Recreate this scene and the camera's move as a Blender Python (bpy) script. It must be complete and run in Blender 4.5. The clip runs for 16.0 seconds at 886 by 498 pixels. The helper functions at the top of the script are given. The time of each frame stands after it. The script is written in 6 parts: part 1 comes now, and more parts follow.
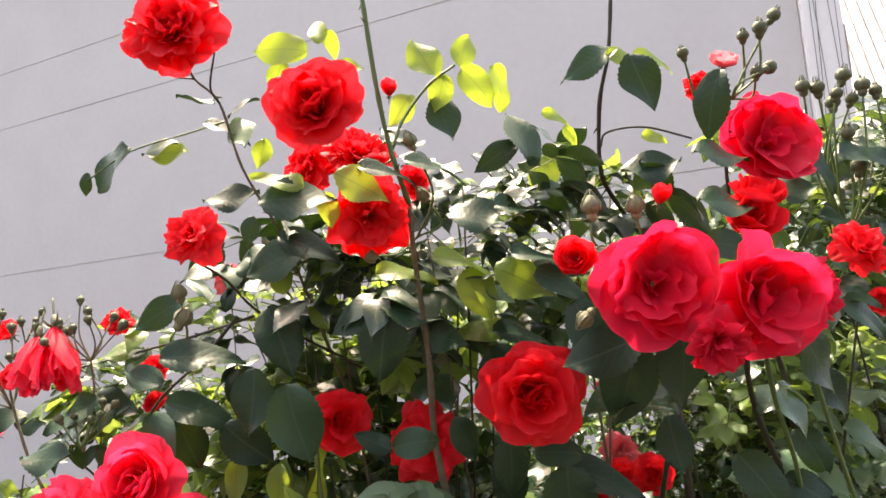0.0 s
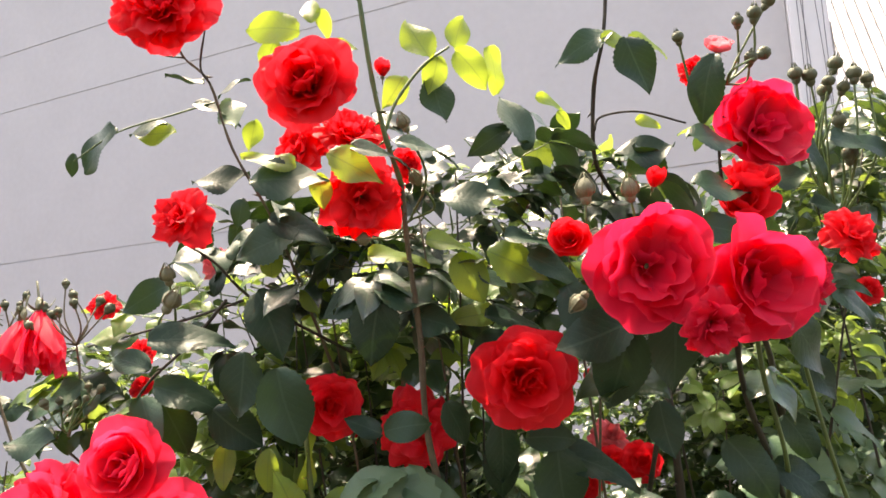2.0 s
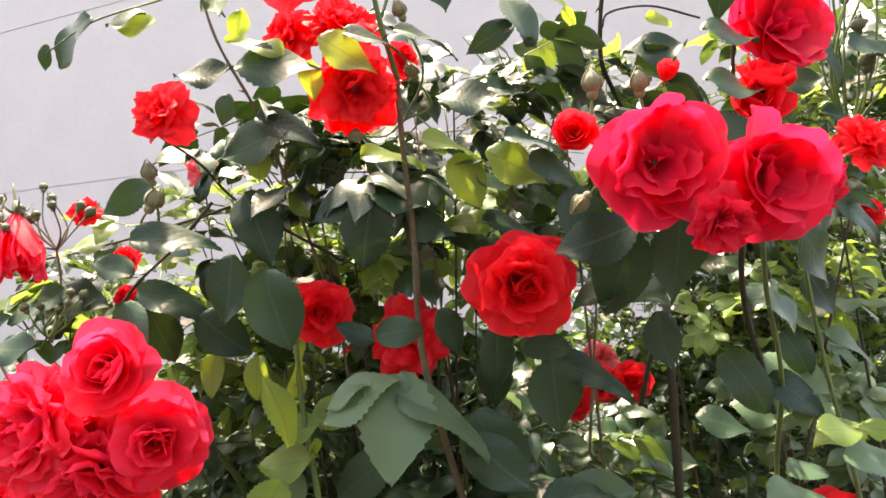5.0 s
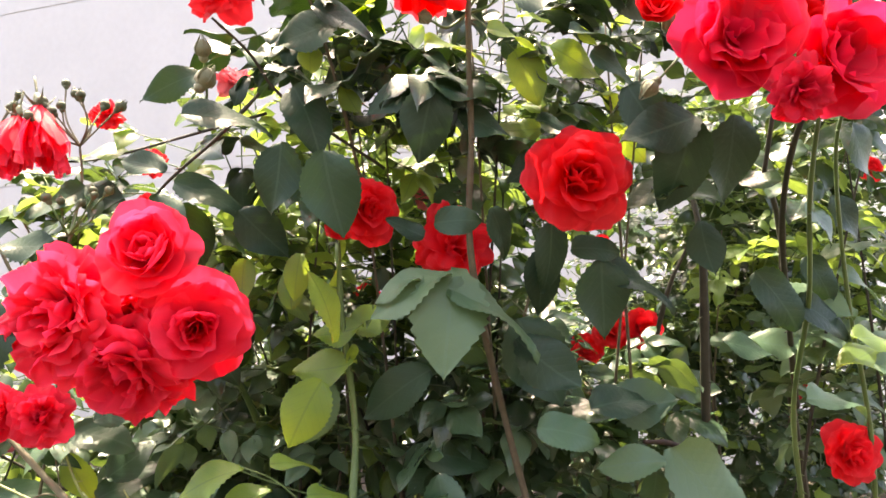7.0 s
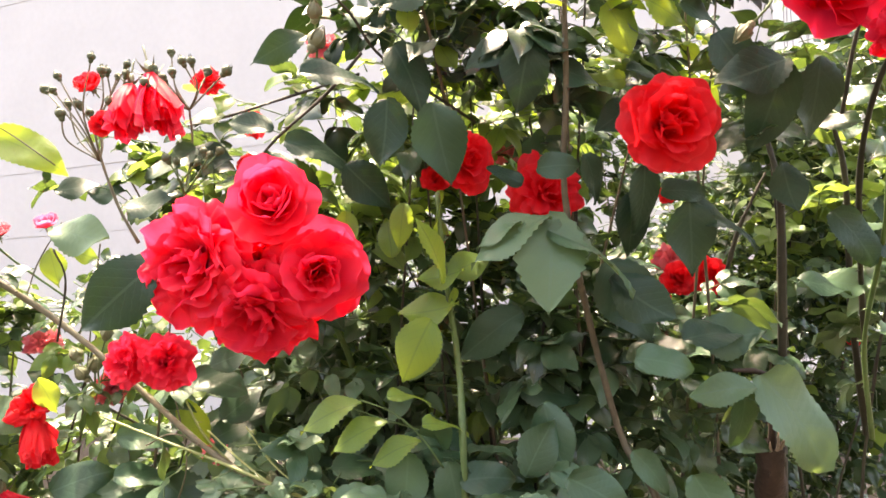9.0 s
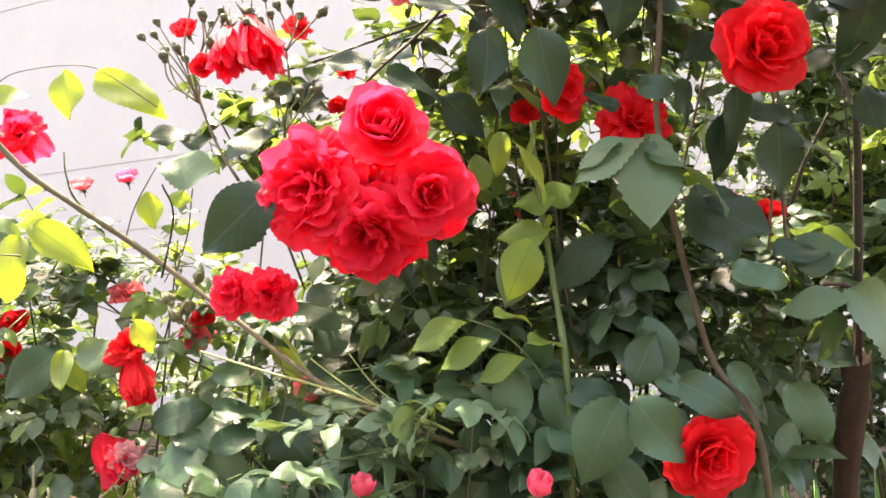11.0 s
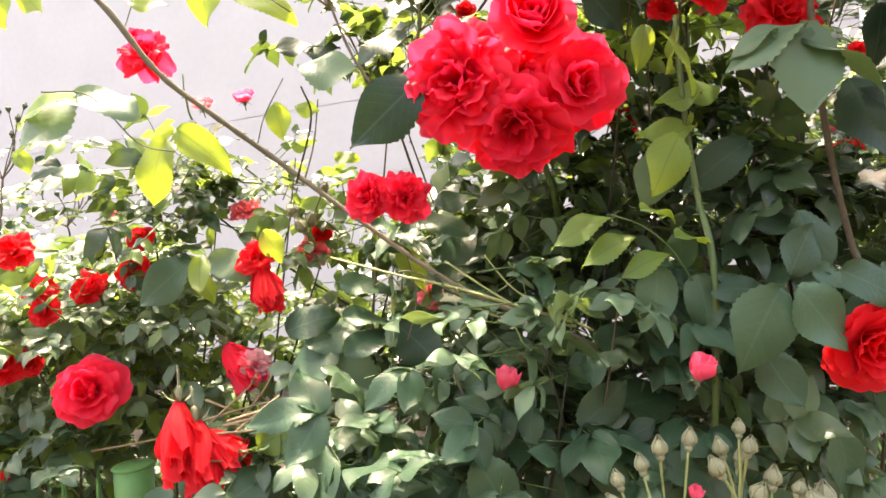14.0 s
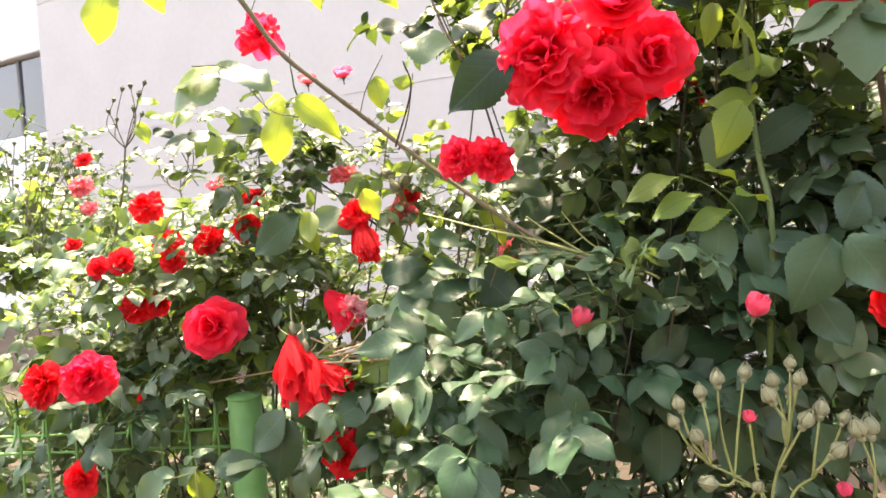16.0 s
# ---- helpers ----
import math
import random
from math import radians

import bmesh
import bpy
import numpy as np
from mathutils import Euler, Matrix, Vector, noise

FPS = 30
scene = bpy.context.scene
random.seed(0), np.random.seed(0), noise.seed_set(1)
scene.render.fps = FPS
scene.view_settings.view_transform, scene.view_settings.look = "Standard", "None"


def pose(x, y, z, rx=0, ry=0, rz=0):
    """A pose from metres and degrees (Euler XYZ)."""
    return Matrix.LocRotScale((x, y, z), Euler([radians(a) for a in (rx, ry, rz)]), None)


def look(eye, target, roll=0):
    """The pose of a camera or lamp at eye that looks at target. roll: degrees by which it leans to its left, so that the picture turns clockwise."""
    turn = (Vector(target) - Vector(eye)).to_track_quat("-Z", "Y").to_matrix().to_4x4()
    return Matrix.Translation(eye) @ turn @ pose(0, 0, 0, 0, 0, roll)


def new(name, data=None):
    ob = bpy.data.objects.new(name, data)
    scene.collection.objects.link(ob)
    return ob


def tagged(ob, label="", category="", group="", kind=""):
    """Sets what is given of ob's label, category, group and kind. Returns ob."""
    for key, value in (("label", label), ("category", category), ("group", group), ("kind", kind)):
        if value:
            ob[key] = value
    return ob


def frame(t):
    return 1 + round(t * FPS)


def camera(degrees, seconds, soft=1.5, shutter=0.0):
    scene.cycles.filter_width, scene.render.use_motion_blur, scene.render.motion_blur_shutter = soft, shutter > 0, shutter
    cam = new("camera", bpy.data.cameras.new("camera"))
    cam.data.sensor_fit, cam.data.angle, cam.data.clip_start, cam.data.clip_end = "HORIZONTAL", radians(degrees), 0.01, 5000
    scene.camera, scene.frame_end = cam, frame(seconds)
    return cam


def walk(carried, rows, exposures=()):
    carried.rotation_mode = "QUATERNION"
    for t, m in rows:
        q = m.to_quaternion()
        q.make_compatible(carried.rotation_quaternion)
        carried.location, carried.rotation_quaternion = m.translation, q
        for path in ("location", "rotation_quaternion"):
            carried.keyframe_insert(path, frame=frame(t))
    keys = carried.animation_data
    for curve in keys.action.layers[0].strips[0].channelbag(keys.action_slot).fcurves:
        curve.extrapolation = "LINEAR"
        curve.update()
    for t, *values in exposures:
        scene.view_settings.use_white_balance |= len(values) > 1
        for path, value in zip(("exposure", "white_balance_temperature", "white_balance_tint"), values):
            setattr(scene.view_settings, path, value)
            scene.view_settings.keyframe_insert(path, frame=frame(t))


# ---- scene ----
cam = camera(67.2, 16.0, soft=1.6)
PATH = [
    (0, 0.0000, 0.0000, 1.7500, -0.00, 6.00, -4.50),
    (0.5, -0.0065, 0.0034, 1.7414, -0.66, 5.86, -4.53),
    (1, -0.0092, 0.0046, 1.7385, -0.85, 5.74, -4.14),
    (1.5, -0.0089, 0.0006, 1.7408, -0.99, 5.37, -3.97),
    (2, -0.0061, 0.0054, 1.7401, -1.08, 5.46, -4.19),
    (2.5, -0.0039, 0.0031, 1.7402, -1.42, 5.14, -3.95),
    (3, -0.0063, 0.0040, 1.7373, -1.82, 4.95, -3.95),
    (3.5, -0.0123, 0.0091, 1.7330, -1.94, 4.45, -3.76),
    (4, -0.0108, 0.0165, 1.7265, -1.96, 3.79, -3.65),
    (4.5, -0.0111, 0.0239, 1.7212, -1.97, 1.04, -3.54),
    (4.7, -0.0093, 0.0277, 1.7178, -1.36, 0.27, -3.42),
    (6.8, -0.1121, 0.0504, 1.5851, -6.45, 3.10, -1.27),
    (7, -0.1202, 0.0499, 1.5830, -6.51, 2.88, -1.39),
    (7.5, -0.1358, 0.0485, 1.5820, -6.46, 2.18, -1.76),
    (8, -0.1554, 0.0500, 1.5771, -5.38, 1.29, -2.07),
    (8.5, -0.1828, 0.0353, 1.5641, -5.11, 1.41, -2.30),
    (9, -0.2061, 0.0174, 1.5555, -4.91, 0.80, -2.89),
    (9.5, -0.2315, 0.0075, 1.5346, -4.93, 1.10, -3.12),
    (9.7, -0.2399, -0.0008, 1.5241, -4.67, 1.07, -3.39),
    (11.8, -0.3513, 0.0081, 1.4724, -4.98, 0.52, -4.39),
    (12, -0.3544, 0.0157, 1.4699, -4.24, 0.22, -4.51),
    (12.5, -0.3708, 0.0149, 1.4496, -3.22, 0.47, -4.50),
    (13, -0.3951, 0.0108, 1.4261, -2.70, -0.01, -4.05),
    (13.5, -0.4144, 0.0112, 1.4195, -2.04, -0.77, -4.08),
    (14, -0.4271, 0.0081, 1.4122, -1.17, -1.37, -4.14),
    (14.5, -0.4490, -0.0363, 1.4143, -0.32, -2.01, -3.81),
    (15, -0.4374, -0.0962, 1.3888, 1.93, -1.25, -3.65),
    (15.5, -0.4496, -0.0913, 1.3848, 2.60, -1.81, -3.39),
    (16, -0.4616, -0.0973, 1.3809, 3.84, -2.45, -3.31),
]
walk(cam, [(t, pose(x, y, z, 90, 0, yaw) @ pose(0, 0, 0, pitch, 0, 0) @ pose(0, 0, 0, 0, 0, roll)) for t, x, y, z, yaw, pitch, roll in PATH],
     exposures=[(t, stops, 8250 if t < 4 else 8400 if t < 9 else 8750, 13) for t, stops in ((0, 2.40), (3.5, 2.48), (4.7, 2.74), (6.8, 3.05), (9.5, 3.18), (12, 3.18), (14, 3.13), (16, 3.06))])

# ---- sky, sun ----
SUN_AZ, SUN_EL = radians(-24), radians(66)   # azimuth from +y towards +x
world = bpy.data.worlds.new("world")
scene.world = world
world.use_nodes = True
wn = world.node_tree
sky = wn.nodes.new("ShaderNodeTexSky")
sky.sky_type, sky.sun_disc = "NISHITA", False
sky.sun_elevation, sky.sun_rotation = SUN_EL, SUN_AZ
sky.air_density, sky.dust_density, sky.ozone_density = 0.8, 5.0, 0.6
wn.nodes["Background"].inputs["Strength"].default_value = 0.157
wn.links.new(sky.outputs["Color"], wn.nodes["Background"].inputs["Color"])
sun = new("sun", bpy.data.lights.new("sun", "SUN"))
sun.data.energy, sun.data.angle, sun.data.color = 2.08, radians(0.6), (1.0, 0.95, 0.87)
to_sun = Vector((math.sin(SUN_AZ) * math.cos(SUN_EL), math.cos(SUN_AZ) * math.cos(SUN_EL), math.sin(SUN_EL)))
sun.matrix_world = look(to_sun * 20, (0, 0, 0))

# ---- materials ----


def material(name, build):
    m = bpy.data.materials.new(name)
    m.use_nodes = True
    t = m.node_tree
    t.nodes.clear()
    out = t.nodes.new("ShaderNodeOutputMaterial")

    def node(kind, **values):
        n = t.nodes.new(kind)
        for key, value in values.items():
            n.inputs[key.replace("_", " ")].default_value = value
        return n

    def link(a, b):
        t.links.new(a, b)

    link(build(node, link, t), out.inputs["Surface"])
    return m


def ramp(t, fac, link, stops):
    r = t.nodes.new("ShaderNodeValToRGB")
    while len(r.color_ramp.elements) < len(stops):
        r.color_ramp.elements.new(0.5)
    for e, (p, c) in zip(r.color_ramp.elements, stops):
        e.position, e.color = p, (*c, 1)
    link(fac, r.inputs["Fac"])
    return r.outputs["Color"]


def math_node(t, link, op, a, b=None, c=None):
    n = t.nodes.new("ShaderNodeMath")
    n.operation = op
    for k, v in enumerate((a, b, c)):
        if v is None:
            continue
        if isinstance(v, (int, float)):
            n.inputs[k].default_value = v
        else:
            link(v, n.inputs[k])
    return n.outputs[0]


def mix_color(t, link, fac, a, b, kind="MIX"):
    n = t.nodes.new("ShaderNodeMix")
    n.data_type, n.blend_type = "RGBA", kind
    for sock, v in ((n.inputs["Factor"], fac), (n.inputs["A"], a), (n.inputs["B"], b)):
        if isinstance(v, (int, float)):
            sock.default_value = v
        elif isinstance(v, tuple):
            sock.default_value = (*v, 1)
        else:
            link(v, sock)
    return n.outputs["Result"]


def leaf_material(name, dark, light, through_color, thin, rough, island, vein_mix=0.2, gloss=0.42):
    """A rose leaf: veins by UV, glossy cuticle, and light that comes through the blade."""
    def build(node, link, t):
        uv = node("ShaderNodeUVMap")
        split = node("ShaderNodeSeparateXYZ")
        link(uv.outputs["UV"], split.inputs[0])
        off = math_node(t, link, "ABSOLUTE", math_node(t, link, "SUBTRACT", split.outputs[0], 0.5))
        along = math_node(t, link, "SUBTRACT", split.outputs[1], math_node(t, link, "MULTIPLY", off, 0.75))
        wave = math_node(t, link, "ABSOLUTE", math_node(t, link, "SINE", math_node(t, link, "MULTIPLY", along, 24.0)))
        side = math_node(t, link, "LESS_THAN", wave, 0.14)
        rib = math_node(t, link, "LESS_THAN", off, 0.022)
        vein = math_node(t, link, "MAXIMUM", rib, math_node(t, link, "MULTIPLY", side, 0.45))
        if island:
            rnd = t.nodes.new("ShaderNodeNewGeometry").outputs["Random Per Island"]
        else:
            rnd = t.nodes.new("ShaderNodeObjectInfo").outputs["Random"]
        coord = node("ShaderNodeTexCoord")
        grain = node("ShaderNodeTexNoise", Scale=60.0, Detail=4.0)
        link(coord.outputs["Object"], grain.inputs["Vector"])
        blotch = math_node(t, link, "ADD", math_node(t, link, "MULTIPLY", rnd, 0.75), math_node(t, link, "MULTIPLY", grain.outputs["Fac"], 0.3))
        base = ramp(t, blotch, link, [(0.05, dark), (0.95, light)])
        base = mix_color(t, link, math_node(t, link, "MULTIPLY", vein, vein_mix), base, tuple(min(1, c * 1.6 + 0.03) for c in light))
        p = node("ShaderNodeBsdfPrincipled", Roughness=rough)
        p.inputs["Specular IOR Level"].default_value = gloss
        waxy = math_node(t, link, "ADD", math_node(t, link, "MULTIPLY", grain.outputs["Fac"], 0.22), rough - 0.14)
        link(waxy, p.inputs["Roughness"])
        link(base, p.inputs["Base Color"])
        bump = node("ShaderNodeBump", Strength=0.3, Distance=0.0011)
        quilt = math_node(t, link, "POWER", math_node(t, link, "ABSOLUTE", math_node(t, link, "SINE", math_node(t, link, "MULTIPLY", along, 24.0))), 0.5)
        height = math_node(t, link, "ADD", math_node(t, link, "MULTIPLY", quilt, 0.4), math_node(t, link, "MULTIPLY", grain.outputs["Fac"], 0.7))
        height = math_node(t, link, "SUBTRACT", height, math_node(t, link, "MULTIPLY", rib, 0.8))
        link(height, bump.inputs["Height"])
        link(bump.outputs["Normal"], p.inputs["Normal"])
        tr = node("ShaderNodeBsdfTranslucent")
        glow = mix_color(t, link, math_node(t, link, "MULTIPLY", vein, 0.8), through_color, tuple(c * 0.55 for c in through_color))
        glow = mix_color(t, link, math_node(t, link, "MULTIPLY", rnd, 0.4), glow, tuple(c * 0.6 for c in through_color))
        link(glow, tr.inputs["Color"])
        mix = node("ShaderNodeMixShader", Fac=thin)
        link(p.outputs[0], mix.inputs[1])
        link(tr.outputs[0], mix.inputs[2])
        return mix.outputs[0]
    return material(name, build)


# Lower-leaf copies are greener, and lightened to make up for weak front light.
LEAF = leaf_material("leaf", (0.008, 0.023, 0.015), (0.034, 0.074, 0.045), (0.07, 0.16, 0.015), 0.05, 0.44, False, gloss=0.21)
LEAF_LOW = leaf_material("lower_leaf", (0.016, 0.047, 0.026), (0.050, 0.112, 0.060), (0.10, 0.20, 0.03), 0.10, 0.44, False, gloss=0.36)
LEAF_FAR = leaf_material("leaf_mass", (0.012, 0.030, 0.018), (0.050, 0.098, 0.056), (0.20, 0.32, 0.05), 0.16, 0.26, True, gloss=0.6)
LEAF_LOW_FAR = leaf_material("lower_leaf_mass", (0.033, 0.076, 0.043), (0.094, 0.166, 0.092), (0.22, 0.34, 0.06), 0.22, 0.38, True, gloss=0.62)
LEAF_TOP = leaf_material("top_leaf", (0.010, 0.027, 0.018), (0.040, 0.084, 0.052), (0.07, 0.16, 0.015), 0.05, 0.36, False, gloss=0.8)
# Pale leaves; some stand for darker ones, sun and sky sheen put into the colour.
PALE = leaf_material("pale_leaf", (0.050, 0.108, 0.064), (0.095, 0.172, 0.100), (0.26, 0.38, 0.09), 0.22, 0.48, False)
# Young leaves; also stand for sunlit and backlit ones, brightness put into the colour.
YOUNG = leaf_material("young_leaf", (0.10, 0.19, 0.045), (0.17, 0.27, 0.07), (0.42, 0.55, 0.05), 0.5, 0.4, False)
YOUNG_SUNLIT_FAR = leaf_material("young_sunlit_leaf_mass", (0.07, 0.14, 0.04), (0.13, 0.22, 0.07), (0.36, 0.50, 0.08), 0.42, 0.4, True)


def petal_material(name, deep, bright, glow, thin=0.56):
    def build(node, link, t):
        rnd = t.nodes.new("ShaderNodeObjectInfo").outputs["Random"]
        uv = node("ShaderNodeUVMap")
        split = node("ShaderNodeSeparateXYZ")
        link(uv.outputs["UV"], split.inputs[0])
        streak = node("ShaderNodeTexNoise", Scale=9.0, Detail=5.0, Roughness=0.6)
        stretch = node("ShaderNodeMapping")
        stretch.inputs["Scale"].default_value = (5.0, 0.5, 1.0)
        link(uv.outputs["UV"], stretch.inputs["Vector"])
        link(stretch.outputs[0], streak.inputs["Vector"])
        fac = math_node(t, link, "ADD", math_node(t, link, "MULTIPLY", rnd, 0.5), math_node(t, link, "MULTIPLY", streak.outputs["Fac"], 0.5))
        base = ramp(t, fac, link, [(0.1, deep), (0.9, bright)])
        edge = math_node(t, link, "GREATER_THAN", split.outputs[1], 0.965)
        base = mix_color(t, link, math_node(t, link, "MULTIPLY", edge, 0.35), base, tuple(min(1, c * 1.2 + 0.06) for c in bright))
        p = node("ShaderNodeBsdfPrincipled", Roughness=0.5)
        p.inputs["Specular IOR Level"].default_value = 0.22
        p.inputs["Sheen Weight"].default_value = 0.08
        p.inputs["Sheen Tint"].default_value = (1.0, 0.35, 0.4, 1)
        link(base, p.inputs["Base Color"])
        bump = node("ShaderNodeBump", Strength=0.35, Distance=0.001)
        link(streak.outputs["Fac"], bump.inputs["Height"])
        link(bump.outputs["Normal"], p.inputs["Normal"])
        tr = node("ShaderNodeBsdfTranslucent", Color=(*glow, 1))
        mix = node("ShaderNodeMixShader", Fac=thin)
        link(p.outputs[0], mix.inputs[1])
        link(tr.outputs[0], mix.inputs[2])
        return mix.outputs[0]
    return material(name, build)


RED = petal_material("red_petal", (0.71, 0.011, 0.021), (0.88, 0.034, 0.060), (0.90, 0.022, 0.037))
PINK = petal_material("pinkish_red_petal", (0.74, 0.014, 0.050), (0.92, 0.055, 0.130), (0.95, 0.040, 0.110), 0.62)
CRIMSON = petal_material("crimson_petal", (0.60, 0.009, 0.038), (0.80, 0.030, 0.095), (0.84, 0.020, 0.075), 0.56)
BUD_PINK = petal_material("pink_bud_petal", (0.82, 0.08, 0.19), (0.92, 0.24, 0.37), (0.93, 0.17, 0.31))
PALE_PINK = petal_material("pale_pink_petal", (0.74, 0.27, 0.34), (0.86, 0.56, 0.61), (0.85, 0.36, 0.42), 0.4)
FADED = petal_material("faded_petal", (0.72, 0.11, 0.15), (0.82, 0.28, 0.34), (0.85, 0.18, 0.22))


def rough_material(name, a, b, scale, rough, relief, spec=0.4):
    def build(node, link, t):
        coord = node("ShaderNodeTexCoord")
        fine = node("ShaderNodeTexNoise", Scale=scale, Detail=6.0)
        broad = node("ShaderNodeTexNoise", Scale=scale / 9, Detail=3.0)
        link(coord.outputs["Object"], fine.inputs["Vector"])
        link(coord.outputs["Object"], broad.inputs["Vector"])
        fac = math_node(t, link, "ADD", math_node(t, link, "MULTIPLY", fine.outputs["Fac"], 0.45), math_node(t, link, "MULTIPLY", broad.outputs["Fac"], 0.55))
        p = node("ShaderNodeBsdfPrincipled", Roughness=rough)
        p.inputs["Specular IOR Level"].default_value = spec
        link(ramp(t, fac, link, [(0.3, a), (0.7, b)]), p.inputs["Base Color"])
        bump = node("ShaderNodeBump", Strength=0.5, Distance=relief)
        link(fine.outputs["Fac"], bump.inputs["Height"])
        link(bump.outputs["Normal"], p.inputs["Normal"])
        return p.outputs[0]
    return material(name, build)


STEM_GREEN = rough_material("green_stem", (0.045, 0.09, 0.028), (0.10, 0.155, 0.052), 90, 0.5, 0.0006)
STEM_BROWN = rough_material("brown_cane", (0.048, 0.040, 0.026), (0.125, 0.107, 0.072), 120, 0.7, 0.0015)
OLD_BARK = rough_material("old_bark", (0.016, 0.010, 0.007), (0.060, 0.036, 0.026), 150, 0.85, 0.003)
BARK_CHIP = rough_material("bark_splinter", (0.16, 0.11, 0.08), (0.34, 0.27, 0.21), 150, 0.85, 0.001)
PALE_STEM = rough_material("pale_brown_cane", (0.075, 0.068, 0.042), (0.17, 0.155, 0.105), 110, 0.65, 0.001)
YOUNG_STEM = rough_material("young_green_stem", (0.19, 0.24, 0.08), (0.30, 0.33, 0.14), 110, 0.5, 0.0006)
STEM_DARK = rough_material("dark_cane", (0.014, 0.015, 0.010), (0.040, 0.037, 0.025), 120, 0.65, 0.0012)
BUD_GREEN = rough_material("bud_green", (0.085, 0.105, 0.055), (0.20, 0.20, 0.125), 160, 0.55, 0.0005)
BUD_PALE = rough_material("pale_bud_green", (0.16, 0.18, 0.10), (0.31, 0.32, 0.21), 160, 0.55, 0.0005)
POD_DARK = rough_material("hip_green", (0.04, 0.06, 0.03), (0.105, 0.12, 0.065), 160, 0.55, 0.0005)
WALL_PAINT = rough_material("wall_render", (0.478, 0.470, 0.474), (0.532, 0.524, 0.528), 14, 0.9, 0.003, 0.2)
WHITE_PAINT = rough_material("white_render", (0.76, 0.76, 0.77), (0.84, 0.84, 0.84), 10, 0.85, 0.002, 0.2)
BRIGHT_WHITE = rough_material("white_gloss_paint", (0.66, 0.66, 0.67), (0.74, 0.74, 0.74), 10, 0.6, 0.001, 0.3)
GREY_METAL = rough_material("grey_cable", (0.10, 0.10, 0.11), (0.18, 0.18, 0.19), 60, 0.6, 0.0004)
FENCE_GREEN = rough_material("green_coated_steel", (0.09, 0.27, 0.08), (0.16, 0.38, 0.13), 40, 0.5, 0.0006)
SOIL = rough_material("soil", (0.018, 0.014, 0.010), (0.06, 0.045, 0.03), 16, 0.95, 0.02)
DEAD = rough_material("dry_twig", (0.22, 0.16, 0.09), (0.40, 0.32, 0.2), 90, 0.8, 0.001)


def glass_build(node, link, t):
    p = node("ShaderNodeBsdfPrincipled", Roughness=0.05)
    p.inputs["Base Color"].default_value = (0.05, 0.06, 0.08, 1)
    p.inputs["Specular IOR Level"].default_value = 0.9
    return p.outputs[0]


GLASS = material("dark_window_glass", glass_build)

# ---- mesh helpers ----


def mesh_of(name, verts, faces, mat, uvs=None, smooth=True):
    me = bpy.data.meshes.new(name)
    me.from_pydata([tuple(v) for v in verts], [], [tuple(f) for f in faces])
    if uvs is not None:
        layer = me.uv_layers.new(name="UVMap")
        idx = np.empty(len(me.loops), dtype=np.int32)
        me.loops.foreach_get("vertex_index", idx)
        layer.data.foreach_set("uv", np.asarray(uvs, dtype=np.float32)[idx].ravel())
    if smooth:
        me.polygons.foreach_set("use_smooth", np.ones(len(me.polygons), dtype=bool))
    me.materials.append(mat)
    return me


def part(name, data, parent, m=None, label=""):
    """data: a mesh or a bmesh with a material set beforehand."""
    ob = new(name, data)
    ob.parent = parent
    if m is not None:
        ob.matrix_basis = m
    if label:
        ob["label"] = label
    return ob


def box_mesh(name, lo, hi, mat, bevel=0.004):
    bm = bmesh.new()
    bmesh.ops.create_cube(bm, size=1)
    for v in bm.verts:
        v.co = Vector([lo[k] + (v.co[k] + 0.5) * (hi[k] - lo[k]) for k in range(3)])
    if bevel:
        bmesh.ops.bevel(bm, geom=bm.edges[:], offset=bevel, segments=2, affect="EDGES")
    me = bpy.data.meshes.new(name)
    bm.to_mesh(me)
    bm.free()
    me.materials.append(mat)
    return me


def smooth_line(points, steps=5):
    """Catmull-Rom through the points."""
    pts = [Vector(p) for p in points]
    if len(pts) < 3:
        return [pts[0].lerp(pts[-1], k / steps) for k in range(steps + 1)]
    ext = [pts[0] * 2 - pts[1], *pts, pts[-1] * 2 - pts[-2]]
    line = []
    for a, b, c, d in zip(ext, ext[1:], ext[2:], ext[3:]):
        for k in range(steps):
            s = k / steps
            line.append(0.5 * (2 * b + (c - a) * s + (2 * a - 5 * b + 4 * c - d) * s * s + (3 * b - a - 3 * c + d) * s ** 3))
    return line + [pts[-1]]


def tube_arrays(points, r0, r1, sides=6, wobble=0.0, steps=5, rng=random):
    line = smooth_line(points, steps)
    verts, faces = [], []
    for k, p in enumerate(line):
        a, b = line[max(k - 1, 0)], line[min(k + 1, len(line) - 1)]
        axis = (b - a).normalized()
        u = axis.cross(Vector((0.31, 0.9, 0.27))).normalized()
        w = axis.cross(u)
        r = r0 + (r1 - r0) * k / (len(line) - 1)
        r *= 1 + wobble * (rng.random() - 0.5)
        for s in range(sides):
            g = 2 * math.pi * s / sides
            verts.append(p + u * (r * math.cos(g)) + w * (r * math.sin(g)))
    for k in range(len(line) - 1):
        for s in range(sides):
            n = (s + 1) % sides
            faces.append((k * sides + s, k * sides + n, (k + 1) * sides + n, (k + 1) * sides + s))
    faces.append(tuple(range(sides))[::-1])
    faces.append(tuple(range((len(line) - 1) * sides, len(line) * sides)))
    return verts, faces


def joined(pieces):
    verts, faces = [], []
    for v, f in pieces:
        n = len(verts)
        verts += list(v)
        faces += [tuple(i + n for i in q) for q in f]
    return verts, faces


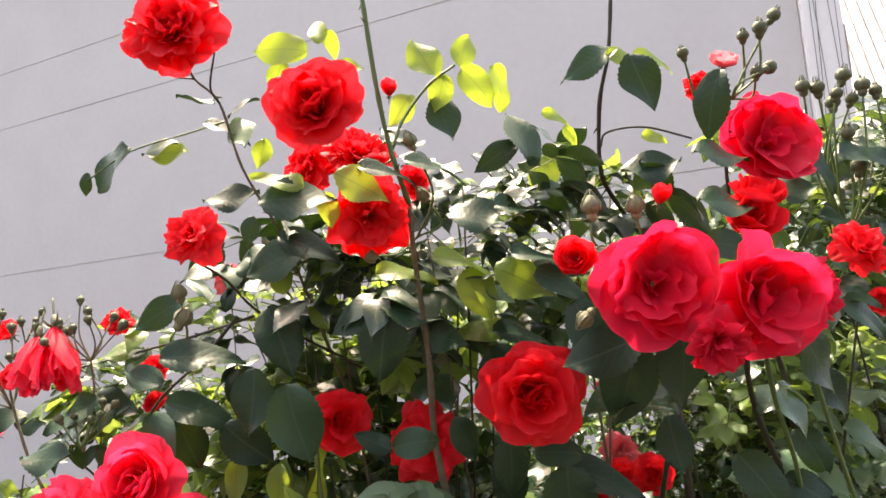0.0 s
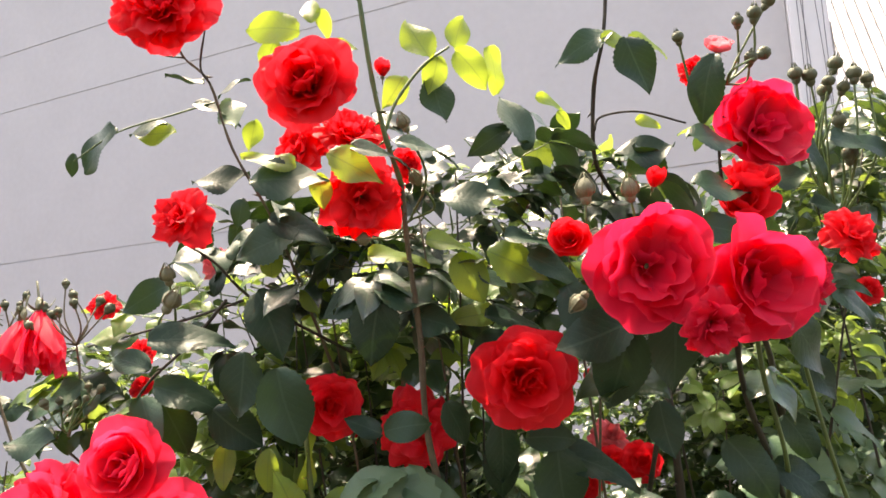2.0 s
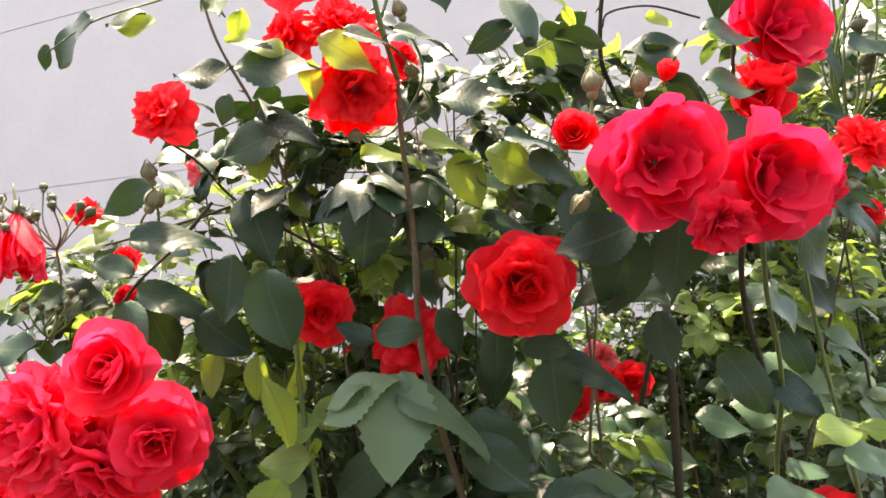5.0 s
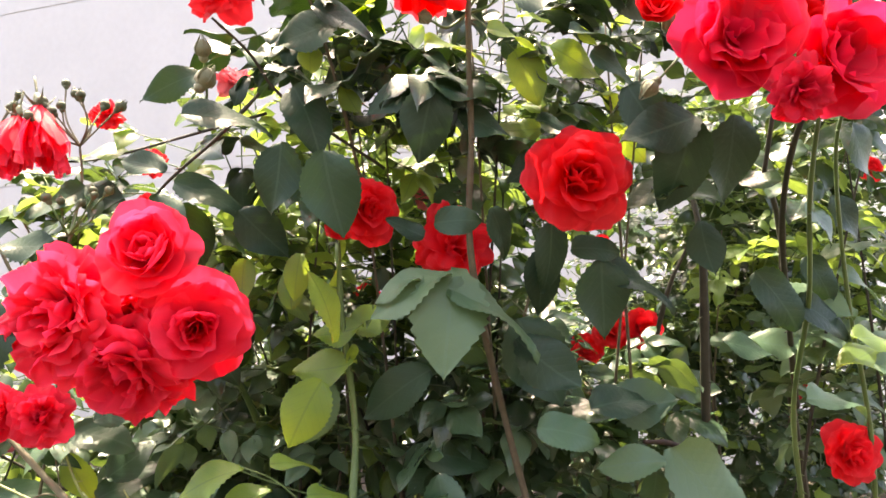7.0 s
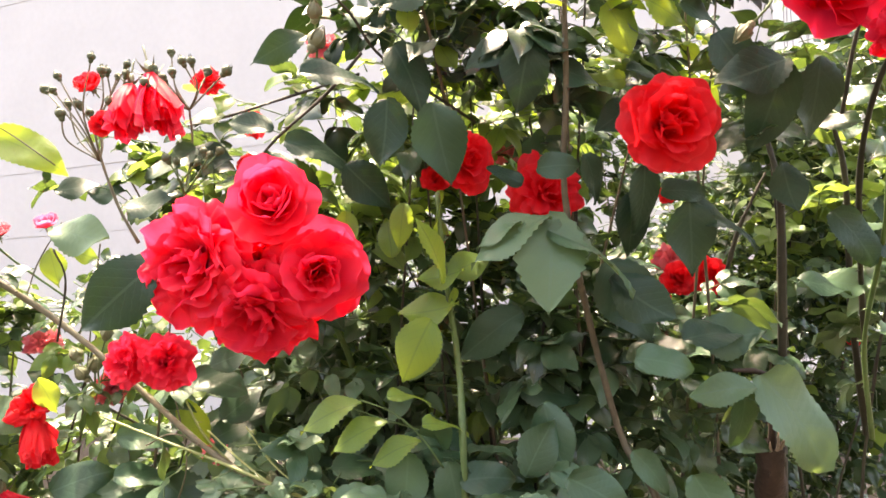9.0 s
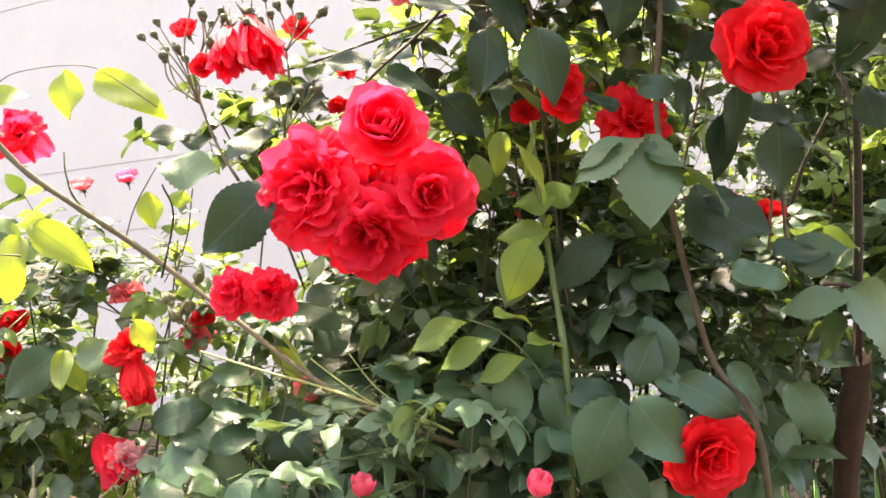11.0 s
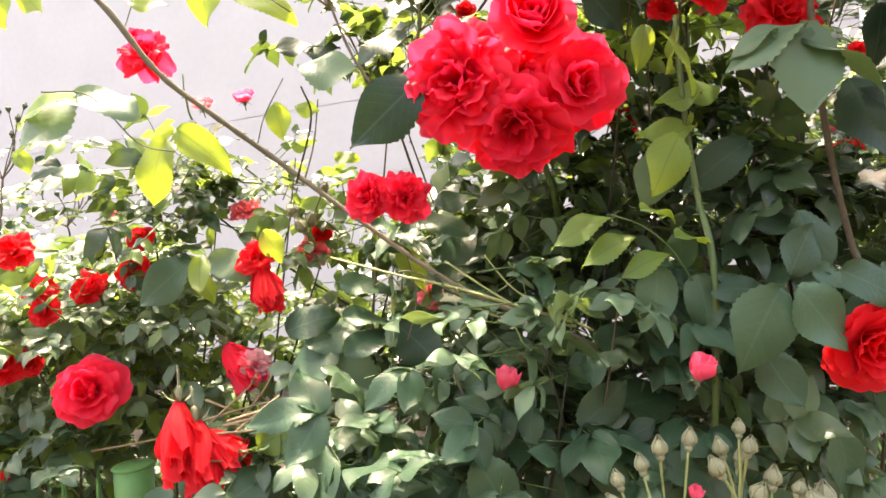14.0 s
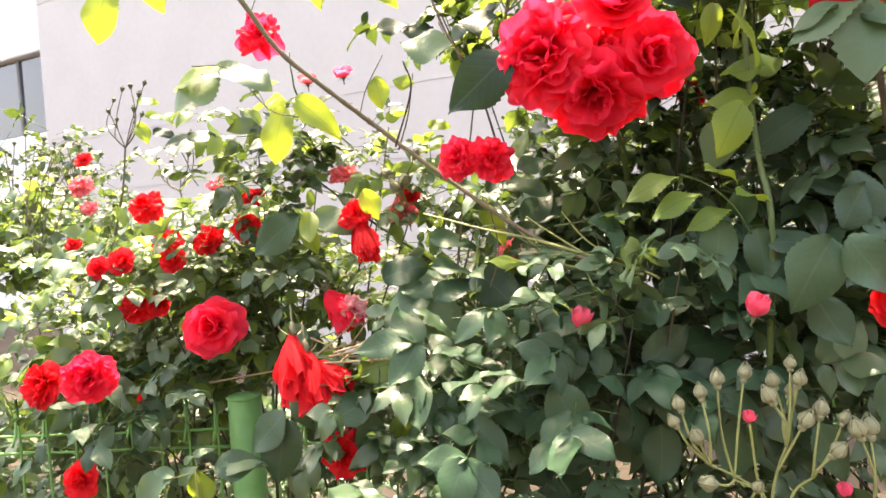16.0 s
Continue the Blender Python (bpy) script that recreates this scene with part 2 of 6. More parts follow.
def ball_arrays(c, r, squash=1.0, rings=5, sides=8, axis=None):
    q = (Vector(axis).to_track_quat("Z", "Y") if axis else Vector((0, 0, 1)).to_track_quat("Z", "Y"))
    verts, faces = [Vector(c) + q @ Vector((0, 0, -r * squash))], []
    for k in range(1, rings):
        a = math.pi * k / rings
        for s in range(sides):
            g = 2 * math.pi * s / sides
            verts.append(Vector(c) + q @ Vector((r * math.sin(a) * math.cos(g), r * math.sin(a) * math.sin(g), -r * squash * math.cos(a))))
    verts.append(Vector(c) + q @ Vector((0, 0, r * squash)))
    for s in range(sides):
        n = (s + 1) % sides
        faces.append((0, 1 + n, 1 + s))
        for k in range(rings - 2):
            faces.append((1 + k * sides + s, 1 + k * sides + n, 1 + (k + 1) * sides + n, 1 + (k + 1) * sides + s))
        e = 1 + (rings - 2) * sides
        faces.append((e + s, e + n, len(verts) - 1))
    return verts, faces


def basis(tip, normal, at, size):
    """Local +y along tip, local +z towards normal."""
    y = Vector(tip).normalized()
    x = y.cross(Vector(normal)).normalized()
    z = x.cross(y)
    m = Matrix((x, y, z)).transposed().to_4x4()
    return Matrix.Translation(at) @ m @ Matrix.Scale(size, 4)


# ---- leaf blades: base at the origin, tip at y = 1 ----


def leaf_arrays(rows, wide, fold, curl, wave, teeth, twist, seed):
    rng = random.Random(seed)
    verts, uvs, faces = [], [], []
    ph = rng.random() * 6
    for k in range(rows + 1):
        s = k / rows
        half = wide * math.sin(math.pi * s ** 0.87) ** (0.62 if s < 0.45 else 0.86)
        if k in (0, rows):
            half = 0.006
        half *= 1 + (teeth if k % 2 else -teeth) * (0 < k < rows)
        droop = -curl * s * s
        side_bend = 0.03 * math.sin(3 * s + ph)
        for j, w in enumerate((-1, -0.5, 0, 0.5, 1)):
            x = w * half
            z = droop + fold * abs(x) + wave * math.sin(7 * s + ph + 1.7 * w) * abs(w) - 0.9 * fold * x * x / max(wide, 0.1)
            z += twist * s * x
            verts.append((x + side_bend, s - (0.018 * abs(w) if k % 2 and teeth else 0), z))
            uvs.append((0.5 + 0.5 * w * min(1.0, half / wide), s))
    for k in range(rows):
        for j in range(4):
            a = k * 5 + j
            faces.append((a, a + 1, a + 6, a + 5))
    return verts, uvs, faces


# half width, fold, droop, edge wave, twist
LEAF_SHAPES = [(0.31, 0.55, 0.30, 0.055, 0.4), (0.335, 0.38, 0.18, 0.075, -0.35), (0.28, 0.85, 0.45, 0.045, 0.3), (0.345, 0.34, 0.26, 0.07, 0.2), (0.30, 0.55, -0.14, 0.065, -0.5), (0.26, 0.65, 0.5, 0.065, 0.6)]
NEAR_SHAPES = [leaf_arrays(28, w, f, c, v, 0.032, tw, 11 + k) for k, (w, f, c, v, tw) in enumerate(LEAF_SHAPES)]
NEAR_SHAPES.append(leaf_arrays(21, 0.36, 0.34, 0.3, 0.06, 0.07, 0.1, 19))   # broad, coarsely toothed
FAR_SHAPES = [leaf_arrays(6, w, f, c, v, 0.0, tw, 31 + k) for k, (w, f, c, v, tw) in enumerate(LEAF_SHAPES)]
LEAF_MESHES = {}
for kind, mat in (("d", LEAF), ("g", LEAF_LOW), ("s", LEAF_TOP), ("y", YOUNG), ("p", PALE)):
    LEAF_MESHES[kind] = [mesh_of("leaf_blade", v, f, mat, u) for v, u, f in NEAR_SHAPES]


def leaf(plant, at, tip, normal, length, kind="d", shape=None):
    """One leaf of a plant, its stalk end at a world place."""
    k = random.randrange(6) if shape is None else shape
    m = plant.matrix_basis.inverted() @ basis(tip, normal, at, length)
    return part("leaf", LEAF_MESHES[kind][k], plant, m)


def leaf_mass(plant, sprays, kind, name="foliage"):
    """Many leaves in one mesh: sprays are (place, tip, normal, size)."""
    mat = {"d": LEAF_FAR, "g": LEAF_LOW_FAR, "y": YOUNG_SUNLIT_FAR}[kind]
    base = plant.matrix_basis.translation
    vs, us, fs, n = [], [], [], 0
    shapes = [(np.array(v), np.array(u), np.array(f)) for v, u, f in FAR_SHAPES]
    for i, (at, tip, normal, size) in enumerate(sprays):
        v, u, f = shapes[i % 6]
        m = np.array(basis(tip, normal, Vector(at) - base, size))
        vs.append(v @ m[:3, :3].T + m[:3, 3])
        us.append(u)
        fs.append(f + n)
        n += len(v)
    me = mesh_of(name, np.concatenate(vs), np.concatenate(fs).tolist(), mat, np.concatenate(us))
    return tagged(part(name, me, plant), kind="stuff")


def sprays_in(rng, center, radii, count, size, up=0.75, hollow=0.0):
    """Pinnate rose leaves, five leaflets each, spread through an ellipsoid. Gives leaflets and the stalks."""
    leaves, stalks = [], []
    c = Vector(center)
    for _ in range(count):
        while True:
            q = Vector((rng.uniform(-1, 1), rng.uniform(-1, 1), rng.uniform(-1, 1)))
            if hollow <= q.length <= 1:
                break
        at = c + Vector((q.x * radii[0], q.y * radii[1], q.z * radii[2]))
        d = Vector((rng.gauss(0, 1), rng.gauss(0, 0.8) - 0.35, rng.gauss(0, 0.45))).normalized()
        normal = Vector((rng.gauss(0, 0.4), rng.gauss(0, 0.45) - 0.22, up + 0.15 + rng.gauss(0, 0.25))).normalized()
        side = d.cross(normal).normalized()
        s = size * rng.uniform(0.7, 1.25)
        end = at + d * s * 1.7
        stalks.append((at - d * s * 0.3, end))
        leaves.append((end, (d + Vector((0, 0, -0.25))).normalized(), normal, s * 1.1))
        for along, scale in ((0.55, 0.8), (0.95, 1.0)):
            for sgn in (-1, 1):
                tip = (d * 0.5 + side * sgn + Vector((0, 0, -0.3 * rng.random()))).normalized()
                nn = (normal + side * sgn * 0.25 * rng.gauss(0, 1)).normalized()
                if rng.random() < 0.93:
                    leaves.append((at + d * s * 1.7 * along, tip, nn, s * scale * rng.uniform(0.85, 1.1)))
    return leaves, stalks


def stalk_mass(plant, stalks, radius, mat, name="stalk_mass"):
    base = plant.matrix_basis.translation
    pieces = []
    for a, b in stalks:
        a, b = Vector(a) - base, Vector(b) - base
        pieces.append(tube_arrays([a, b], radius, radius * 0.6, 3, steps=1))
    v, f = joined(pieces)
    return tagged(part(name, mesh_of(name, v, f, mat), plant), kind="stuff")


# ---- petals and roses: the flower looks along +z, its radius is 1 ----


def petal_mesh(length, width, bend0, bend1, ruffle, seed, mat):
    """A petal with a narrow claw, a broad blade and a rounded, waved lip."""
    rng = random.Random(seed)
    ph = [rng.random() * 6.28 for _ in range(5)]
    lop, curl = rng.uniform(-0.10, 0.10), rng.uniform(0.0, 1.0)
    rows, cols, fine = 10, 14, 48
    profile, r, z = [(0.05, 0.0, radians(bend0))], 0.05, 0.0
    for k in range(1, fine + 1):
        s = k / fine
        th = radians(bend0 + (bend1 - bend0) * s ** 1.5 + 26 * curl * max(0, s - 0.8) * 5 * (1 if bend1 > 30 else 0.3))
        r, z = r + math.sin(th) * length / fine, z + math.cos(th) * length / fine
        profile.append((r, z, th))
    verts, uvs, faces = [], [], []
    for k in range(rows + 1):
        s = (k / rows) ** 0.85
        for j in range(cols + 1):
            w = 2 * j / cols - 1
            edge = 1 - 0.30 * abs(w) ** 2.6 + lop * w + 0.035 * math.sin(5.3 * w + ph[0]) + 0.022 * math.sin(11 * w + ph[1])
            u = min(1.0, max(0.0, s * edge)) * fine
            i = min(int(u), fine - 1)
            r, z, th = (p + (q - p) * (u - i) for p, q in zip(profile[i], profile[i + 1]))
            half = width * (0.30 + 0.70 * math.sin(min(1.0, s / 0.72) * math.pi / 2)) * (1 - 0.10 * max(0, s - 0.75) * 4)
            curve = max(0.34, r + 0.22)
            a = max(-1.8, min(1.8, w * half / curve))
            rip = ruffle * s ** 2.2 * (0.55 * math.sin(3.1 * w + ph[2]) + 0.36 * math.sin(7.3 * w + ph[3]) + 0.2 * math.sin(13 * w + ph[4]))
            rip += 0.03 * s * math.cos(2.2 * w + ph[0])
            rad = r - curve * (1 - math.cos(a)) * 0.72 + math.cos(th) * rip
            verts.append((rad, curve * math.sin(a), z - math.sin(th) * rip))
            uvs.append((0.5 + 0.5 * w, s))
    for k in range(rows):
        for j in range(cols):
            a = k * (cols + 1) + j
            faces.append((a, a + 1, a + cols + 2, a + cols + 1))
    return mesh_of("petal_blade", verts, faces, mat, uvs)


ROSE_LAYERS = {   # petals, length, width, bend at the base, bend at the lip, ruffle
    "full": [(5, 1.16, 0.82, 66, 100, 0.12), (6, 1.06, 0.74, 58, 82, 0.12), (6, 0.98, 0.66, 48, 56, 0.11), (5, 0.92, 0.54, 38, 26, 0.08), (5, 0.84, 0.46, 28, 4, 0.06), (4, 0.74, 0.38, 18, -4, 0.05), (3, 0.62, 0.32, 8, 0, 0.05)],
    "pom": [(8, 1.14, 0.62, 68, 104, 0.17), (8, 1.08, 0.58, 60, 88, 0.18), (8, 1.00, 0.54, 50, 66, 0.18), (7, 0.90, 0.48, 40, 44, 0.17), (6, 0.80, 0.42, 30, 26, 0.15), (5, 0.68, 0.34, 18, 14, 0.12)],
    "globe": [(6, 1.20, 0.80, 74, 66, 0.09), (6, 1.14, 0.78, 64, 26, 0.06), (5, 1.08, 0.70, 54, 2, 0.05), (5, 0.98, 0.58, 44, -8, 0.04), (4, 0.88, 0.46, 32, -10, 0.04), (3, 0.76, 0.36, 18, -6, 0.04)],
    "cup": [(5, 1.16, 0.92, 80, 62, 0.15), (5, 1.04, 0.84, 70, 44, 0.16), (5, 0.90, 0.66, 58, 30, 0.15), (4, 0.66, 0.46, 44, 16, 0.12), (3, 0.42, 0.28, 24, 6, 0.08)],
    "loose": [(7, 1.18, 0.62, 66, 132, 0.20), (6, 1.1, 0.62, 54, 106, 0.22), (6, 0.98, 0.54, 42, 72, 0.20), (5, 0.82, 0.44, 28, 40, 0.15), (4, 0.62, 0.34, 14, 18, 0.1)],
    "droop": [(7, 1.46, 0.66, 46, 6, 0.30), (7, 1.56, 0.60, 38, 2, 0.32), (6, 1.40, 0.52, 28, 0, 0.28), (5, 1.15, 0.44, 16, 0, 0.20)],
    "half": [(5, 1.25, 0.85, 68, 22, 0.09), (5, 1.18, 0.72, 56, 6, 0.06), (4, 1.06, 0.52, 42, -6, 0.05), (3, 0.94, 0.40, 26, -6, 0.04)],
    "bud": [(5, 1.50, 0.66, 48, -12, 0.05), (4, 1.58, 0.58, 38, -14, 0.04), (3, 1.55, 0.46, 26, -12, 0.03)],
}
ROSE_LABELS = {"full": "fully open double red rose", "cup": "wide cupped red rose", "loose": "blown red rose with drooping petals", "droop": "overblown red rose, its petals hanging down", "half": "half-open red rose", "pom": "ruffled double red rose in full bloom", "globe": "round, tightly folded red rose", "bud": "red rosebud just opening"}
JITTER = {"full": 6, "pom": 9, "globe": 4, "cup": 12, "loose": 12, "droop": 6, "half": 4, "bud": 3}
SPREAD = {"full": 0.90, "globe": 0.88, "half": 0.92}   # how far the open petals pass the bloom's radius
PETALS = {}


def petals_for(style, mat):
    key = (style, mat.name)
    if key not in PETALS:
        PETALS[key] = [[petal_mesh(l, w, a, b, ru, 100 * i + v, mat) for v in range(4)] for i, (n, l, w, a, b, ru) in enumerate(ROSE_LAYERS[style])]
    return PETALS[key]


def calyx_arrays():
    pieces = [ball_arrays((0, 0, -0.16), 0.17, 1.15, 5, 8), tube_arrays([(0, 0, -0.25), (0, 0.02, -0.75)], 0.055, 0.05, 6, steps=3)]
    for k in range(5):
        g = 2 * math.pi * k / 5
        c, s = math.cos(g), math.sin(g)
        v, f = [], []
        for i in range(5):
            u = i / 4
            r, z, h = 0.12 + 0.5 * u, -0.06 - 0.22 * u * u, 0.10 * (1 - u) + 0.005
            for w in (-1, 0, 1):
                v.append((r * c - w * h * s, r * s + w * h * c, z + 0.03 * abs(w)))
        for i in range(4):
            for j in range(2):
                a = i * 3 + j
                f.append((a, a + 1, a + 4, a + 3))
        pieces.append((v, f))
    return joined(pieces)


CALYX = mesh_of("calyx", *calyx_arrays(), BUD_GREEN)


def rose(plant, at, face, radius, style="full", mat=None, label=""):
    """A rose of a plant: a green calyx that carries its petals."""
    mat = mat or RED
    rng = random.Random(round(at[0] * 7919 + at[2] * 104729 + at[1] * 31))
    turn = Vector(face).to_track_quat("Z", "Y").to_matrix().to_4x4()
    m = plant.matrix_basis.inverted() @ Matrix.Translation(at) @ turn @ Matrix.Translation((0, 0, -0.35 * radius)) @ Matrix.Rotation(rng.random() * 6, 4, "Z") @ Matrix.Scale(radius * SPREAD.get(style, 1.0), 4) @ Matrix.Diagonal((0.50, 0.50, 1, 1) if style == "droop" else (1, 1, 1, 1))
    flower = part("rose_flower", CALYX, plant, m, label or ROSE_LABELS[style])
    for i, (spec, shapes) in enumerate(zip(ROSE_LAYERS[style], petals_for(style, mat))):
        n = spec[0]
        for k in range(n):
            g = 2 * math.pi * (k + 0.5 * (i % 2) + rng.uniform(-0.12, 0.12)) / n + i * 0.7
            tilt = Matrix.Rotation(radians(rng.gauss(0, JITTER[style])), 4, "Y") @ Matrix.Rotation(radians(rng.gauss(0, JITTER[style])), 4, "X")
            part("petal", shapes[rng.randrange(4)], flower, Matrix.Rotation(g, 4, "Z") @ tilt @ Matrix.Scale(rng.uniform(0.86, 1.08), 4) @ Matrix.Translation((0, 0, 0.01 * i)))
    return flower


def hip_arrays():
    """A spent flower's hip: neck, round body with dried sepals above; top at z = 1.3."""
    pieces = [ball_arrays((0, 0, -0.35), 0.52, 1.25, 5, 8), ball_arrays((0, 0, 0.42), 0.88, 0.92, 6, 9)]
    for k in range(5):
        g = 2 * math.pi * k / 5
        pieces.append(tube_arrays([(0.35 * math.cos(g), 0.35 * math.sin(g), 1.0), (0.2 * math.cos(g + 0.5), 0.2 * math.sin(g + 0.5), 1.7)], 0.12, 0.02, 4, steps=2))
    return joined(pieces)


def green_bud_arrays():
    """A closed bud: small hip below, swollen sepals above with a point."""
    pieces = [ball_arrays((0, 0, -0.2), 0.5, 1.0, 5, 8)]
    v, f = ball_arrays((0, 0, 0.8), 0.85, 1.15, 7, 10)
    v = [Vector((p.x * (1 - 0.35 * max(0, p.z - 0.9)), p.y * (1 - 0.35 * max(0, p.z - 0.9)), p.z)) for p in v]
    pieces.append((v, f))
    for k in range(5):
        g = 2 * math.pi * k / 5
        c, s = math.cos(g), math.sin(g)
        pieces.append(tube_arrays([(0.7 * c, 0.7 * s, 0.3), (0.86 * c, 0.86 * s, 0.9), (0.4 * c, 0.4 * s, 1.7), (0.12 * c, 0.12 * s, 2.2)], 0.16, 0.03, 4, steps=2))
    return joined(pieces)


HIP = mesh_of("hip_body", *hip_arrays(), POD_DARK)
GREEN_BUD = mesh_of("bud_body", *green_bud_arrays(), BUD_GREEN)
PALE_BUD = mesh_of("pale_bud_body", *green_bud_arrays(), BUD_PALE)


def cane(plant, points, r0, r1, mat=None, thorns=0, name="cane", label=""):
    base = plant.matrix_basis.translation
    rng = random.Random(len(points) * 13 + round(points[0][0] * 1000))
    pts = [Vector(p) - base for p in points]
    pieces = [tube_arrays(pts, r0, r1, 8 if r0 > 0.003 else 5, 0.25, 6, rng)]
    line = smooth_line(pts, 6)
    for _ in range(thorns):
        k = rng.randrange(1, len(line) - 1)
        g = Vector((rng.gauss(0, 1), rng.gauss(0, 1), rng.gauss(0, 0.3))).normalized()
        r = r0 + (r1 - r0) * k / len(line)
        pieces.append(tube_arrays([line[k] + g * r * 0.6, line[k] + g * (r + 0.006) + Vector((0, 0, -0.0015))], 0.0016, 0.0002, 4, steps=2))
    v, f = joined(pieces)
    return part(name, mesh_of(name, v, f, mat or STEM_GREEN), plant, None, label)


def stalked(plant, root, tops, size, data, name, mat, thick=0.0011, bend=0.02):
    """A truss: thin stalks that fan out from one root, each with a hip or bud on top."""
    rng = random.Random(round(root[0] * 997 + root[2] * 613))
    for top in tops:
        a, b = Vector(root), Vector(top)
        mid = a.lerp(b, 0.5) + Vector((rng.uniform(-1, 1) * bend, rng.uniform(-1, 1) * bend, -bend * 0.3))
        cane(plant, [a, mid, b], thick * 1.25, thick, mat, name="stalk")
        d = (b - mid).normalized()
        turn = d.to_track_quat("Z", "Y").to_matrix().to_4x4()
        s = size * rng.uniform(0.8, 1.15)
        part(name, data, plant, plant.matrix_basis.inverted() @ Matrix.Translation(b) @ turn @ Matrix.Scale(s, 4))


def plant_at(x, y, label):
    e = new("rose_bush")
    e.empty_display_size = 0.1
    e.matrix_basis = Matrix.Translation((x, y, 0.0))
    return tagged(e, label, "rose bush", "climbing roses along the fence")


# ---- ground, wall and buildings ----
ground = new("ground", mesh_of("ground", [(-150, -150, 0), (150, -150, 0), (150, 150, 0), (-150, 150, 0)], [(0, 1, 2, 3)], SOIL, smooth=False))
tagged(ground, "bare brown garden soil under the roses", "ground", kind="structure")

WALL_TURN = pose(0, 6.0, 0, 0, 0, -24)     # local x runs along the wall, local -y faces the roses
LEFT, RIGHT, TOP = -7.12, 3.03, 7.2


def band_wall():
    """Rendered wall in bands, with narrow recessed joints between them."""
    joints = [0.0, 2.02, 2.74, 4.67, 5.42, TOP]
    bm = bmesh.new()
    for lo, hi in zip(joints, joints[1:]):
        made = bmesh.ops.create_cube(bm, size=1)["verts"]
        for v in made:
            v.co = Vector((LEFT + (v.co.x + 0.5) * (RIGHT - LEFT), 0.15 + v.co.y * 0.3, lo + 0.008 + (v.co.z + 0.5) * (hi - lo - 0.016)))
    made = bmesh.ops.create_cube(bm, size=1)["verts"]
    for v in made:
        v.co = Vector((LEFT + 0.02 + (v.co.x + 0.5) * (RIGHT - LEFT - 0.04), 0.20 + v.co.y * 0.384, (v.co.z + 0.5) * (TOP - 0.02)))
    me = bpy.data.meshes.new("wall_back")
    bm.to_mesh(me)
    bm.free()
    me.materials.append(WALL_PAINT)
    return me


wall = new("wall_back", band_wall())
wall.matrix_basis = WALL_TURN
tagged(wall, "pale grey rendered house wall with thin horizontal joints", "wall", kind="structure")

# unseen wall added behind the viewer: blocks low sky, its tone sets front fill
behind = new("wall_behind", box_mesh("wall_behind", (-16, -6.8, 0), (16, -6.5, 5.6), rough_material("unseen_wall_grey", (0.19, 0.18, 0.17), (0.29, 0.28, 0.26), 12, 0.9, 0.003, 0.2), 0.01))
tagged(behind, "plain grey wall, unseen, added behind the viewer to block low sky", "wall", kind="structure")

# white corner pier with loose cables, and a white ribbed shed beside it
pier = new("corner_pier")
pier.matrix_basis = WALL_TURN @ Matrix.Translation((3.16, 0.0, 0))
tagged(pier, "white plastered corner pier with loose dark cables", "pier", kind="structure")
part("shaft", box_mesh("shaft", (-0.125, -0.12, 0), (0.125, 0.30, 7.2), BRIGHT_WHITE, 0.012), pier)
for k, (x0, x1, bow) in enumerate(((-0.085, -0.07, 0.02), (-0.06, -0.03, -0.015), (-0.02, -0.045, 0.03), (0.03, 0.06, -0.02), (0.09, 0.085, 0.01))):
    v, f = tube_arrays([(x0, -0.135, 7.1), (x0 + bow, -0.14, 5.0), (x1, -0.14, 3.4), (x1 - bow, -0.135, 2.2), (x1, -0.13, 0.2)], 0.0026, 0.0026, 6, steps=6)
    part("cable", mesh_of("cable", v, f, GREY_METAL), pier, None, "thin dark grey cable")

shed = new("shed")
shed.matrix_basis = WALL_TURN @ Matrix.Translation((3.36, 0.25, 0))
tagged(shed, "white ribbed sloping roof of a shed beside the corner pier", "shed")
rib = box_mesh("rib_panel", (0.0, -0.026, 0), (0.072, 0.03, 4.4), BRIGHT_WHITE, 0.012)
for k in range(36):
    part("rib_panel", rib, shed, Matrix.Translation((0.09 * k, 0, 2.5)) @ Matrix.Rotation(radians(-38), 4, "X"))
part("roof_deck", box_mesh("roof_deck", (-0.02, 0.032, 0), (3.3, 0.08, 4.38), BRIGHT_WHITE, 0.004), shed, Matrix.Translation((0, 0, 2.5)) @ Matrix.Rotation(radians(-38), 4, "X"))
part("front_wall", box_mesh("front_wall", (-0.01, 0.04, 0), (3.29, 0.12, 2.52), WHITE_PAINT, 0.004), shed)
part("side_wall", box_mesh("side_wall", (-0.012, 0.12, 0), (0.05, 2.7, 2.5), WHITE_PAINT, 0.004), shed)
GREY_BOARD = rough_material("grey_board", (0.25, 0.24, 0.23), (0.34, 0.33, 0.32), 20, 0.8, 0.001)
part("corner_strip", box_mesh("corner_strip", (-0.07, -0.05, 3.30), (-0.012, 0.0, 3.72), GREY_BOARD, 0.006), shed, None, "short grey corner strip")

# neighbouring building past the wall's end
house = new("apartment_building")
house.matrix_basis = pose(-9.9, 13.2, 0, 0, 0, -24)
tagged(house, "white apartment building with a dark strip window", "building")
part("wall", box_mesh("wall", (-9, 0.3, 0), (6, 8, 14), WHITE_PAINT, 0.02), house)
for lo, hi in ((0.0, 3.62), (5.25, 9.0), (10.6, 14.0)):
    part("spandrel", box_mesh("spandrel", (-9, 0, lo), (6, 0.298, hi), WHITE_PAINT, 0.02), house)
for lo in (3.62, 9.0):
    win = part("window", box_mesh("window", (-9, 0.16, lo + 0.05), (6, 0.19, lo + 1.58), GLASS, 0), house, None, "dark grey strip window")
    for k in range(14):
        x = -8.9 + 1.08 * k
        part("mullion", box_mesh("mullion", (x, 0.12, lo), (x + 0.08, 0.159, lo + 1.6), GREY_METAL, 0.004), win)

